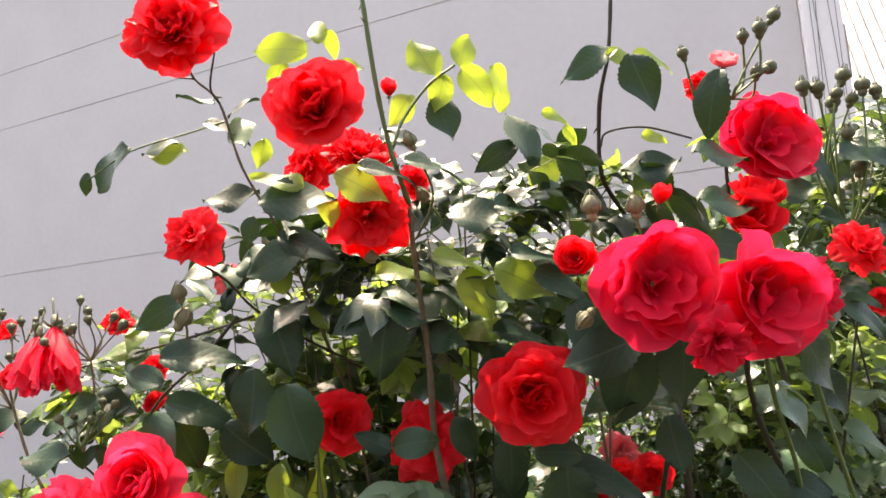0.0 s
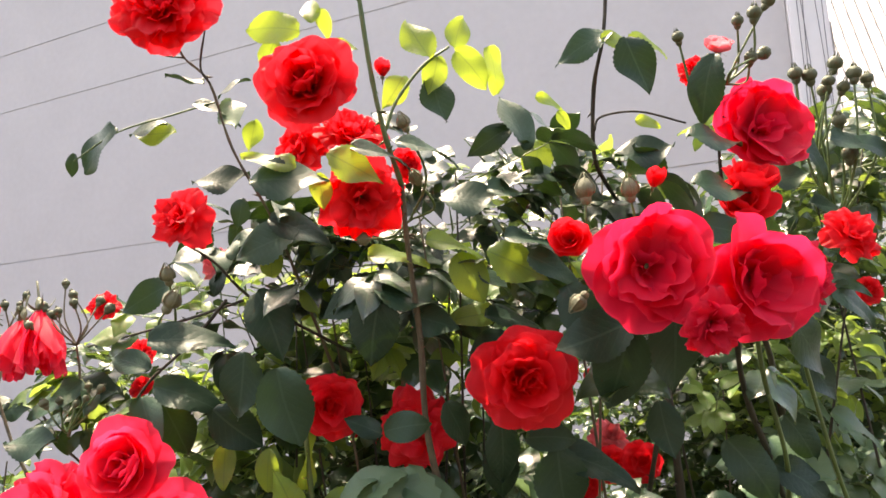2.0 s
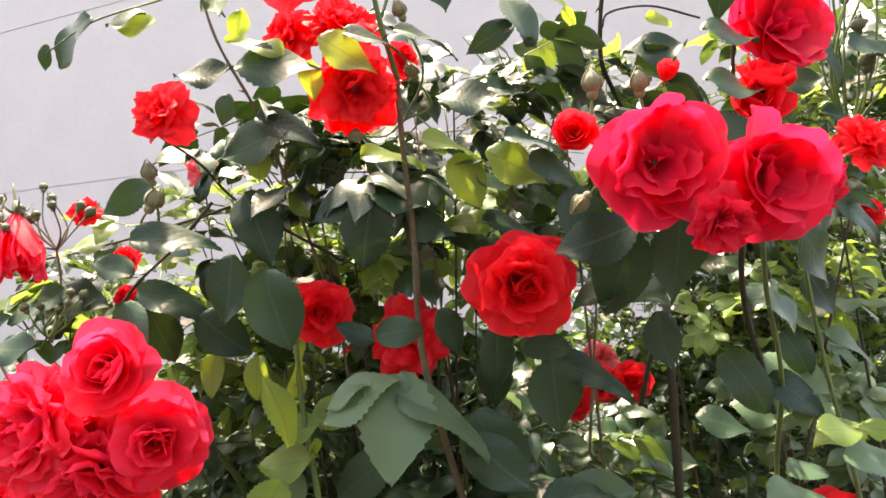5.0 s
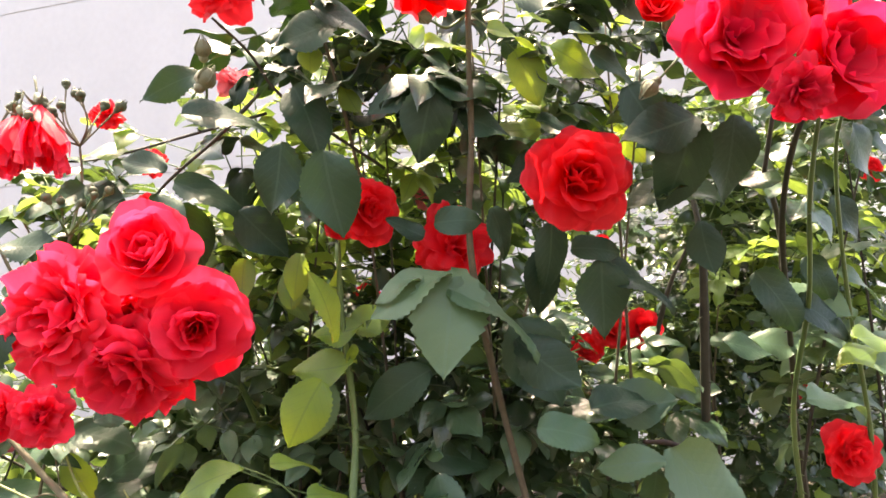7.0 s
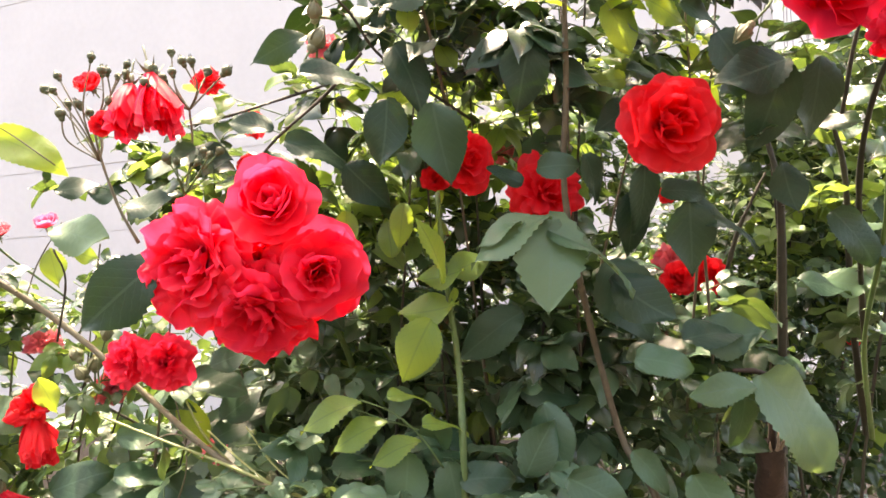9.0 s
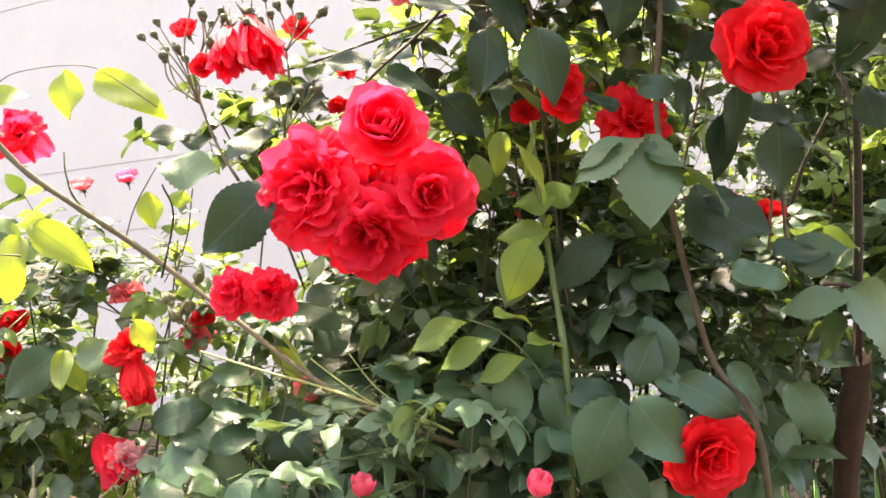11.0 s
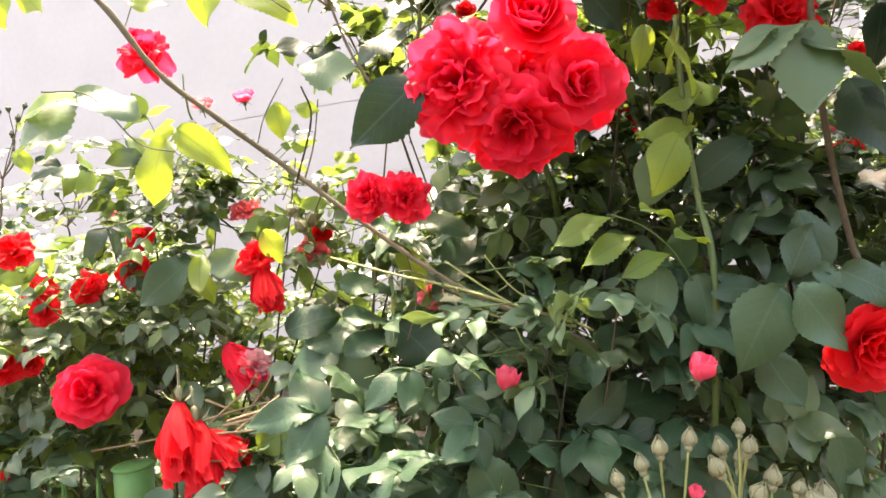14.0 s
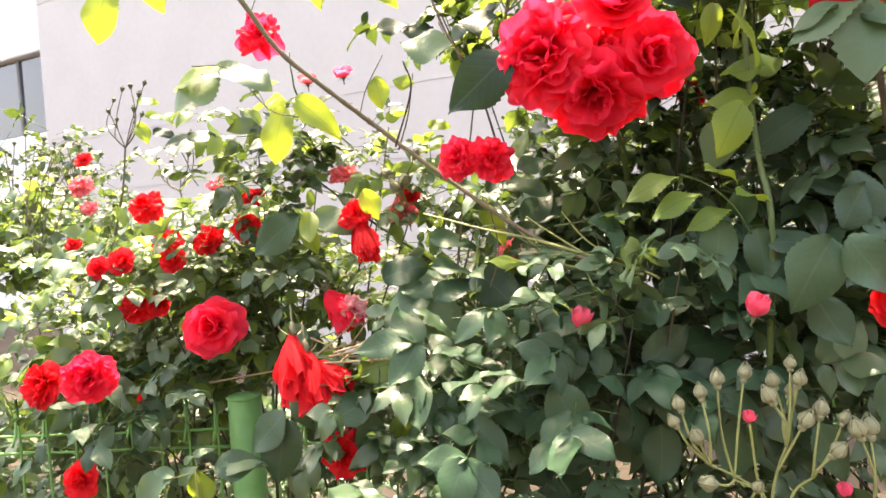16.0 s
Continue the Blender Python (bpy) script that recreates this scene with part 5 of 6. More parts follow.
leaf(east, (0.323, 0.653, 1.850), (0.997, 0.008, -0.078), (0.064, -0.656, 0.752), 0.0503, "d")
leaf(east, (0.416, 0.711, 1.739), (0.769, -0.115, -0.629), (0.189, -0.899, 0.395), 0.0663, "d")
leaf(east, (0.386, 0.723, 1.668), (0.476, -0.270, -0.837), (0.033, -0.945, 0.324), 0.0571, "d")
leaf(east, (0.369, 0.748, 1.602), (0.459, -0.202, -0.865), (0.027, -0.970, 0.241), 0.0574, "d")
leaf(east, (0.397, 0.698, 1.828), (0.985, -0.070, -0.158), (0.060, -0.719, 0.692), 0.0595, "d")
leaf(east, (0.063, 0.620, 1.807), (0.990, -0.063, -0.129), (0.068, -0.588, 0.806), 0.0580, "d")
leaf(east, (0.085, 0.626, 1.789), (0.861, -0.175, -0.477), (0.039, -0.913, 0.405), 0.0593, "d")
leaf(east, (0.105, 0.671, 1.602), (0.073, -0.029, -0.997), (0.062, -0.997, 0.034), 0.0788, "d")
leaf(east, (0.106, 0.688, 1.595), (0.914, -0.315, -0.255), (-0.067, -0.739, 0.670), 0.0847, "d")
leaf(east, (0.031, 0.711, 1.546), (0.390, -0.234, -0.891), (-0.105, -0.972, 0.210), 0.0978, "d", 3)
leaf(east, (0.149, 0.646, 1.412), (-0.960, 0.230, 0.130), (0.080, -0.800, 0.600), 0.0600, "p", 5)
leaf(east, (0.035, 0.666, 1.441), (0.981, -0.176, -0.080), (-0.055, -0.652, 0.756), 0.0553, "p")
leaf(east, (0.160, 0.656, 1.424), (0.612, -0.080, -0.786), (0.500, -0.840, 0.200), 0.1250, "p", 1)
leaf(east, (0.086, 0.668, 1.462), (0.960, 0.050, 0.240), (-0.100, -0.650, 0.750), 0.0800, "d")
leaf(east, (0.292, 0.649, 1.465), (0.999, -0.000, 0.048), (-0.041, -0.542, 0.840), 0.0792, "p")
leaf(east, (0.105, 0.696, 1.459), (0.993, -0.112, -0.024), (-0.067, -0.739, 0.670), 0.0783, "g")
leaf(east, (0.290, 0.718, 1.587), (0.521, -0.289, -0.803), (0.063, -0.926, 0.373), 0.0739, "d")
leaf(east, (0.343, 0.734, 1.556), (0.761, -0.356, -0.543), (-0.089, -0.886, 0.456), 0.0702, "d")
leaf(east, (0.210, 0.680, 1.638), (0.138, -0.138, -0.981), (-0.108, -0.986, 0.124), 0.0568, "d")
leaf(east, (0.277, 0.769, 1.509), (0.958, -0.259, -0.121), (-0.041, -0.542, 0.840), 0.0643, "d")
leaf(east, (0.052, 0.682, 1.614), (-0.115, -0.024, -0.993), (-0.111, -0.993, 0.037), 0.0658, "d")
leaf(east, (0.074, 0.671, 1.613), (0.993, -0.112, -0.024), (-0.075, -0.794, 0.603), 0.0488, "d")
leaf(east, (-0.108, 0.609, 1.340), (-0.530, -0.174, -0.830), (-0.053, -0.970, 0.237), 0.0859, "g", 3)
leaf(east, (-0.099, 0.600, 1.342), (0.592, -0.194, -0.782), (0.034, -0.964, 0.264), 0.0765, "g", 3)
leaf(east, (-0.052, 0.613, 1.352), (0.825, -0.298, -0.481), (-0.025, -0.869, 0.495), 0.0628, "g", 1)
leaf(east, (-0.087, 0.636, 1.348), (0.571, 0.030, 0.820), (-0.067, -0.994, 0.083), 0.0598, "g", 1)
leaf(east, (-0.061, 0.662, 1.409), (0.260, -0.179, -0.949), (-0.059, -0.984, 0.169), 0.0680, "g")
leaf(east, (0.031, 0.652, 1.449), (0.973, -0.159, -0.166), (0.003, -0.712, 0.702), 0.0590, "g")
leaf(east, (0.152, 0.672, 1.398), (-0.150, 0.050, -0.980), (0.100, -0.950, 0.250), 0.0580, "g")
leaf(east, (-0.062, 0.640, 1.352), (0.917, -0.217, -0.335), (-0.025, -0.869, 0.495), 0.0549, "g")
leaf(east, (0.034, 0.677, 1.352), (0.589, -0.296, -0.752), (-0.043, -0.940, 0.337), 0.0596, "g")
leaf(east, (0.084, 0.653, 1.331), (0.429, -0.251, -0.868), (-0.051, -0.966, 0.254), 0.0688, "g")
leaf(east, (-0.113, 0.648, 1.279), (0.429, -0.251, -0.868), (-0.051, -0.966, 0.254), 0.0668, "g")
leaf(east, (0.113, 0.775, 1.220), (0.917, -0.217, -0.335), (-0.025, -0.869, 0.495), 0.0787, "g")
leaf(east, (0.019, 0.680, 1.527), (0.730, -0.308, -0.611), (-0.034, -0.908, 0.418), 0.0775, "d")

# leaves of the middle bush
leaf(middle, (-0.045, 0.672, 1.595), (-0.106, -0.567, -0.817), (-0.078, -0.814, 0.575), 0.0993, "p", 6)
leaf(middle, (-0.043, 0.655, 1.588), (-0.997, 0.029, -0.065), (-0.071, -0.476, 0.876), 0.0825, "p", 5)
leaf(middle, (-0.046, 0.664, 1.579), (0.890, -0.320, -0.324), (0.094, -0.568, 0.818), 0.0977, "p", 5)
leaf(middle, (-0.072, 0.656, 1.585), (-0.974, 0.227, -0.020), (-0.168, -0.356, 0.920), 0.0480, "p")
leaf(middle, (-0.196, 0.725, 1.498), (0.999, -0.020, 0.040), (-0.044, -0.570, 0.820), 0.0646, "y")
leaf(middle, (-0.175, 0.720, 1.533), (0.995, 0.044, 0.085), (-0.044, -0.570, 0.820), 0.0510, "y")
leaf(middle, (-0.158, 0.742, 1.485), (-0.474, -0.137, -0.870), (-0.105, -0.972, 0.210), 0.0671, "p")
leaf(middle, (-0.140, 0.734, 1.540), (0.921, 0.101, 0.376), (-0.089, -0.886, 0.456), 0.0532, "y")
leaf(middle, (-0.054, 0.762, 1.488), (-0.921, -0.101, -0.376), (-0.089, -0.886, 0.456), 0.0852, "d")
leaf(middle, (-0.200, 0.782, 1.567), (-0.138, 0.138, 0.981), (-0.108, -0.986, 0.124), 0.0403, "y")
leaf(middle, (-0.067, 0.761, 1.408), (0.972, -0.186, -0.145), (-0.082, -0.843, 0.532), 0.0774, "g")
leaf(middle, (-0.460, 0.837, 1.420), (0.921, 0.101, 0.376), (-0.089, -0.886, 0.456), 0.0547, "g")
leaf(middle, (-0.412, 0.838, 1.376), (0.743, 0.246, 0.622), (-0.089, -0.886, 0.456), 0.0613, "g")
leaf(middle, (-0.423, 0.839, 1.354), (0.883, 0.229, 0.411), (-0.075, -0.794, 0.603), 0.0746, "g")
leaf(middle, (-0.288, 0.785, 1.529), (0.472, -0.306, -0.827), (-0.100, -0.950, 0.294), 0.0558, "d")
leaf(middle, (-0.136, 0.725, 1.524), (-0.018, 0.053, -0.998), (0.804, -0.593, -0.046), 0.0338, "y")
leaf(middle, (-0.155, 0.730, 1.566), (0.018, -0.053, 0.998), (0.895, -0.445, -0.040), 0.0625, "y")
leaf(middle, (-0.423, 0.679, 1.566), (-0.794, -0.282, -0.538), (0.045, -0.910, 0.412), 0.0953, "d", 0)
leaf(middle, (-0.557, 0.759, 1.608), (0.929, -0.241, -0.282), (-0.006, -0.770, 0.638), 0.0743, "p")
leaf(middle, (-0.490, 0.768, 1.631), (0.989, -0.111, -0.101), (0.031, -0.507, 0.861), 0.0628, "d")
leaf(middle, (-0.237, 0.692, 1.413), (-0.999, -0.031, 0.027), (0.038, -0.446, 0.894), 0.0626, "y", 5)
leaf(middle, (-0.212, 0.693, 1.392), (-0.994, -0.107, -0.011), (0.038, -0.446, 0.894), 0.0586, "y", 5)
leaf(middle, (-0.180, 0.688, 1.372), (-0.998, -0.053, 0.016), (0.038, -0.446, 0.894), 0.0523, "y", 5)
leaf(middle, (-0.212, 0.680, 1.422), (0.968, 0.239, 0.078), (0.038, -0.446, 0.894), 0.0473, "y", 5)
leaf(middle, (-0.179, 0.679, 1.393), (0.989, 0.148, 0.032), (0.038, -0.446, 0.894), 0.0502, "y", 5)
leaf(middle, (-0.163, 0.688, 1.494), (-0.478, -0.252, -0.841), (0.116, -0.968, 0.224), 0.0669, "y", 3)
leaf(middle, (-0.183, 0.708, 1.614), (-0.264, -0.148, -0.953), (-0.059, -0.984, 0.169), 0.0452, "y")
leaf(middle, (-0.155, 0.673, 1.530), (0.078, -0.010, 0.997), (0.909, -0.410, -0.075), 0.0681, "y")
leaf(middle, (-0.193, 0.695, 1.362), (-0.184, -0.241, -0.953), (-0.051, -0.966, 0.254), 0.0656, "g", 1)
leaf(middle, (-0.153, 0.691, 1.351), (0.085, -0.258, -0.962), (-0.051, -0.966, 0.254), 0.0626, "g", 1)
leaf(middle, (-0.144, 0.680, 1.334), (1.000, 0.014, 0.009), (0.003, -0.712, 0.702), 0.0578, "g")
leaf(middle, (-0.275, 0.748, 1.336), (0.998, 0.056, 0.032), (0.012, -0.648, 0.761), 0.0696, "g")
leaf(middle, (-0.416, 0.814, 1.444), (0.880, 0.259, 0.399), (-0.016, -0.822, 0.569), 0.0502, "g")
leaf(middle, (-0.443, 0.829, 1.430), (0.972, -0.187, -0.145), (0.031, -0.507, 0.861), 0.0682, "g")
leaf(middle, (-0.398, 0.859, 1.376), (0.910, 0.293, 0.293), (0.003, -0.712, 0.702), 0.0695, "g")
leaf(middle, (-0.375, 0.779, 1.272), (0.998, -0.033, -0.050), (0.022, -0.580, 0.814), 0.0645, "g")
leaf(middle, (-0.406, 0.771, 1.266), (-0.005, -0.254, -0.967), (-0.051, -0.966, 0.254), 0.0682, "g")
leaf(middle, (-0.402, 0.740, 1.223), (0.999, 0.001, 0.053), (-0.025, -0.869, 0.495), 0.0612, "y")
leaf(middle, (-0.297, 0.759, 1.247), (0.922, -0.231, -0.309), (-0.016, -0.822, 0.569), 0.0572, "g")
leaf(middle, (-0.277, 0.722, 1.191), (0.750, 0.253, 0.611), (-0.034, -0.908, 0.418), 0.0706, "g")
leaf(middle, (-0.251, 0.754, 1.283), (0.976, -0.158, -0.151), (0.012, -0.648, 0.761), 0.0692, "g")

# leaves of the west bush
leaf(west, (-0.714, 0.771, 1.540), (-0.386, -0.169, -0.907), (-0.217, -0.939, 0.267), 0.0735, "y", 3)
leaf(west, (-0.703, 0.778, 1.554), (0.759, -0.177, -0.626), (0.124, -0.906, 0.405), 0.0736, "y")
leaf(west, (-0.753, 0.795, 1.705), (1.000, -0.014, 0.026), (-0.025, -0.869, 0.495), 0.0420, "y")
leaf(west, (-0.671, 0.798, 1.728), (0.085, -0.258, -0.962), (-0.051, -0.966, 0.254), 0.0578, "y", 1)
leaf(west, (-0.637, 0.798, 1.719), (0.894, -0.076, -0.441), (0.124, -0.906, 0.405), 0.0837, "y")
leaf(west, (-0.610, 0.860, 1.591), (0.174, -0.177, -0.969), (-0.059, -0.984, 0.169), 0.0479, "y", 1)
leaf(west, (-0.584, 0.867, 1.587), (0.912, -0.199, -0.358), (-0.034, -0.908, 0.418), 0.0355, "y")
leaf(west, (-0.605, 0.871, 1.662), (0.961, 0.116, 0.251), (-0.025, -0.869, 0.495), 0.0493, "d")
leaf(west, (-0.618, 0.888, 1.693), (-0.580, -0.104, -0.808), (-0.059, -0.984, 0.169), 0.0204, "d")
leaf(west, (-0.572, 0.884, 1.660), (0.986, -0.116, -0.122), (0.003, -0.712, 0.702), 0.0505, "d")
leaf(west, (-0.535, 0.830, 1.513), (1.000, 0.012, 0.025), (-0.006, -0.770, 0.638), 0.0306, "y")
leaf(west, (-0.641, 0.883, 1.432), (0.425, -0.178, -0.887), (-0.059, -0.984, 0.169), 0.0490, "y", 1)
leaf(west, (-0.717, 0.891, 1.400), (0.922, -0.231, -0.309), (-0.016, -0.822, 0.569), 0.0693, "p", 1)
leaf(west, (-0.750, 0.924, 1.399), (-0.837, -0.301, -0.458), (-0.016, -0.822, 0.569), 0.0923, "g")
leaf(west, (-0.739, 0.913, 1.389), (0.262, -0.259, -0.930), (-0.051, -0.966, 0.254), 0.0488, "y")
leaf(west, (-0.548, 0.854, 1.277), (0.379, -0.466, -0.799), (-0.025, -0.869, 0.495), 0.0944, "p", 3)
leaf(west, (-0.559, 0.852, 1.293), (-0.465, -0.356, -0.811), (-0.034, -0.908, 0.418), 0.0943, "g")
leaf(west, (-0.483, 0.846, 1.309), (0.664, -0.434, -0.609), (-0.016, -0.822, 0.569), 0.0919, "g")
leaf(west, (-0.541, 0.822, 1.275), (0.904, 0.191, 0.381), (-0.025, -0.869, 0.495), 0.0772, "g")
leaf(west, (-0.614, 0.847, 1.303), (0.944, 0.175, 0.279), (-0.016, -0.822, 0.569), 0.0700, "g")
leaf(west, (-0.500, 0.839, 1.431), (0.994, -0.073, -0.079), (-0.006, -0.770, 0.638), 0.0412, "g")
leaf(west, (-0.486, 0.850, 1.403), (0.976, -0.158, -0.151), (0.012, -0.648, 0.761), 0.0419, "g")
leaf(west, (-0.546, 0.873, 1.358), (0.994, -0.073, -0.079), (-0.016, -0.822, 0.569), 0.0712, "g")
leaf(west, (-0.465, 0.867, 1.398), (0.448, -0.387, -0.806), (-0.034, -0.908, 0.418), 0.0602, "y")
leaf(west, (-0.590, 0.842, 1.285), (0.894, 0.281, 0.348), (-0.006, -0.770, 0.638), 0.0815, "g")
leaf(west, (-0.428, 0.866, 1.334), (0.992, 0.101, 0.070), (0.012, -0.648, 0.761), 0.0878, "g")
leaf(west, (-0.542, 0.850, 1.317), (0.999, -0.008, -0.032), (0.022, -0.580, 0.814), 0.0766, "g")
leaf(west, (-0.385, 0.812, 1.266), (0.448, -0.387, -0.806), (-0.034, -0.908, 0.418), 0.0637, "g")
leaf(west, (-0.881, 0.664, 1.674), (-0.317, -0.280, -0.906), (0.049, -0.959, 0.279), 0.0665, "y", 3)
leaf(west, (-0.845, 0.671, 1.687), (0.479, -0.138, -0.867), (0.216, -0.939, 0.268), 0.0494, "y")
leaf(west, (-0.811, 0.683, 1.682), (0.629, -0.250, -0.736), (0.053, -0.931, 0.362), 0.0410, "y")
leaf(west, (-0.774, 0.699, 1.575), (-0.575, -0.542, -0.613), (-0.000, -0.749, 0.662), 0.0844, "p", 1)
leaf(west, (-0.777, 0.698, 1.578), (0.941, -0.259, -0.219), (0.071, -0.479, 0.875), 0.0769, "p")
leaf(west, (-0.765, 0.673, 1.568), (-0.980, 0.101, 0.169), (0.070, -0.624, 0.778), 0.0633, "y")
leaf(west, (-0.768, 0.845, 1.115), (-0.730, -0.243, -0.639), (-0.100, -0.887, 0.451), 0.0781, "g")
leaf(west, (-0.765, 0.853, 1.102), (-0.201, -0.378, -0.904), (0.135, -0.925, 0.356), 0.0903, "g")
leaf(west, (-0.746, 0.827, 1.145), (0.482, -0.293, -0.826), (0.053, -0.931, 0.362), 0.0577, "g")
leaf(west, (-0.568, 0.761, 1.183), (0.148, -0.430, -0.891), (0.057, -0.895, 0.441), 0.0752, "g")
leaf(west, (-0.678, 0.760, 1.127), (0.829, 0.332, 0.450), (0.061, -0.853, 0.518), 0.0702, "g")
leaf(west, (-0.645, 0.788, 1.181), (0.963, 0.187, 0.196), (0.061, -0.853, 0.518), 0.0694, "y")
leaf(west, (-0.633, 0.799, 1.124), (-0.026, -0.193, -0.981), (0.214, -0.959, 0.184), 0.0852, "g")
leaf(west, (-0.587, 0.800, 1.121), (-0.231, -0.200, -0.952), (0.044, -0.980, 0.195), 0.0697, "y")
leaf(west, (-0.860, 0.799, 1.055), (0.982, 0.164, 0.088), (0.066, -0.750, 0.658), 0.0668, "g")
leaf(west, (-0.717, 0.854, 1.404), (0.137, -0.352, -0.926), (0.053, -0.931, 0.362), 0.0513, "y")
leaf(far_west, (-1.170, 1.286, 1.641), (0.997, 0.032, -0.064), (0.066, -0.750, 0.658), 0.0534, "y")
leaf(far_west, (-1.194, 1.295, 1.625), (0.522, -0.415, -0.745), (0.061, -0.853, 0.518), 0.0522, "y")
leaf(far_west, (-1.157, 1.287, 1.604), (0.989, -0.056, -0.134), (0.070, -0.624, 0.778), 0.0476, "d")
leaf(far_west, (-1.185, 1.282, 1.668), (0.975, 0.209, 0.080), (0.070, -0.624, 0.778), 0.0422, "y")
leaf(east, (-0.310, 0.754, 1.133), (0.500, -0.357, -0.789), (0.057, -0.895, 0.441), 0.0684, "g", 1)
leaf(east, (-0.259, 0.735, 1.113), (-0.140, -0.366, -0.920), (0.053, -0.931, 0.362), 0.0737, "g", 1)
leaf(east, (-0.394, 0.672, 1.185), (0.482, -0.293, -0.826), (0.053, -0.931, 0.362), 0.0741, "g")
leaf(east, (-0.465, 0.710, 1.161), (0.785, -0.280, -0.553), (0.061, -0.853, 0.518), 0.0780, "g")
leaf(east, (-0.558, 0.744, 1.154), (0.888, -0.224, -0.402), (0.064, -0.805, 0.590), 0.0734, "g")
leaf(east, (-0.351, 0.783, 1.177), (0.997, 0.032, -0.064), (0.071, -0.553, 0.830), 0.0746, "g")
leaf(east, (-0.227, 0.741, 1.207), (0.968, 0.208, 0.140), (0.066, -0.750, 0.658), 0.0795, "g")
leaf(east, (-0.081, 0.717, 1.112), (0.467, -0.225, -0.855), (0.049, -0.959, 0.279), 0.0832, "g")
leaf(east, (-0.008, 0.701, 1.173), (0.128, -0.271, -0.954), (0.049, -0.959, 0.279), 0.0817, "g")
leaf(east, (-0.166, 0.713, 1.124), (-0.231, -0.200, -0.952), (0.044, -0.980, 0.195), 0.0824, "g")
leaf(east, (-0.102, 0.736, 1.130), (0.467, -0.225, -0.855), (0.049, -0.959, 0.279), 0.0710, "g")

# small leaves
fill(east, (0.241, 0.752, 1.739), (0.107, 0.040, 0.063), 14, 0.045, "d", "mass", 0.75)
fill(tall, (0.073, 0.827, 1.807), (0.088, 0.050, 0.047), 12, 0.042, "d", "mass", 0.75)
fill(back, (0.662, 1.394, 1.128), (0.369, 0.120, 0.246), 260, 0.034, "m", "mass", 0.75)
fill(back, (0.511, 1.357, 1.107), (0.356, 0.120, 0.297), 220, 0.034, "d", "mass", 0.75)
fill(west, (-1.025, 1.083, 1.317), (0.305, 0.100, 0.051), 45, 0.034, "n", "mass", 0.75)
fill(west, (-0.897, 1.159, 1.412), (0.149, 0.080, 0.075), 30, 0.034, "n", "mass", 0.75)
fill(back, (0.602, 1.228, 1.545), (0.203, 0.060, 0.122), 60, 0.03, "y", "mass", 0.75)
fill(back, (0.495, 0.985, 1.639), (0.153, 0.060, 0.110), 40, 0.034, "y", "mass", 0.75)
fill(tall, (-0.170, 0.863, 1.767), (0.131, 0.050, 0.066), 18, 0.034, "y", "mass", 0.75)
fill(back, (0.275, 1.110, 1.768), (0.308, 0.080, 0.131), 190, 0.033, "m", "mass", 0.75)
fill(back, (0.607, 1.180, 1.765), (0.203, 0.080, 0.183), 160, 0.03, "m", "mass", 0.75)
fill(tall, (-0.242, 0.982, 1.621), (0.156, 0.060, 0.047), 26, 0.036, "y", "mass", 0.75)
# pale kind here paints sunlight onto leaves that the crown above shades
fill(middle, (-0.311, 0.727, 1.320), (0.118, 0.050, 0.063), 10, 0.038, "p", "part", 1.0)
fill(middle, (-0.429, 0.781, 1.196), (0.186, 0.050, 0.089), 15, 0.052, "d", "part", 0.6)
fill(middle, (-0.422, 0.761, 1.193), (0.175, 0.050, 0.080), 10, 0.044, "d", "part", 0.5)
fill(east, (-0.167, 0.770, 1.285), (0.129, 0.030, 0.102), 22, 0.046, "d", "part", 1.0)
fill(far_west, (-1.266, 1.218, 0.998), (0.378, 0.100, 0.126), 170, 0.038, "m", "mass", 0.75)
fill(far_west, (-1.100, 1.370, 0.811), (0.419, 0.120, 0.229), 200, 0.038, "d", "mass", 0.75)
fill(west, (-1.117, 1.150, 1.139), (0.254, 0.100, 0.061), 90, 0.036, "n", "mass", 0.75)
fill(back, (0.858, 1.349, 1.587), (0.308, 0.160, 0.392), 420, 0.03, "m", "mass", 0.75)
fill(east, (0.536, 0.908, 1.461), (0.117, 0.060, 0.172), 24, 0.042, "d", "mass", 0.75)
fill(back, (0.520, 1.254, 1.624), (0.286, 0.140, 0.286), 260, 0.032, "m", "mass", 0.75)
fill(back, (0.747, 1.322, 1.609), (0.209, 0.120, 0.165), 180, 0.028, "n", "mass", 0.75)
fill(tall, (-0.056, 0.790, 1.802), (0.210, 0.070, 0.089), 24, 0.042, "s", "part", 0.9)
fill(tall, (-0.050, 0.800, 1.780), (0.210, 0.070, 0.080), 9, 0.040, "y", "part", 0.9)
fill(tall, (-0.040, 0.790, 1.810), (0.200, 0.070, 0.080), 6, 0.042, "p", "part", 0.9)
fill(tall, (0.122, 0.769, 1.895), (0.126, 0.060, 0.040), 12, 0.036, "m", "mass", 0.9)
fill(tall, (-0.178, 0.889, 1.708), (0.224, 0.080, 0.089), 60, 0.04, "n", "mass", 0.75)
fill(east, (0.497, 0.844, 1.851), (0.108, 0.120, 0.137), 70, 0.036, "m", "mass", 0.75)
fill(back, (0.453, 1.315, 1.481), (0.466, 0.120, 0.152), 300, 0.028, "n", "mass", 0.75)
fill(back, (0.550, 1.551, 1.345), (0.661, 0.120, 0.254), 330, 0.03, "m", "mass", 0.75)
fill(tall, (-0.151, 0.945, 1.563), (0.257, 0.090, 0.086), 110, 0.04, "m", "mass", 0.75)
fill(middle, (-0.452, 0.912, 1.682), (0.130, 0.080, 0.053), 36, 0.036, "m", "mass", 0.75)
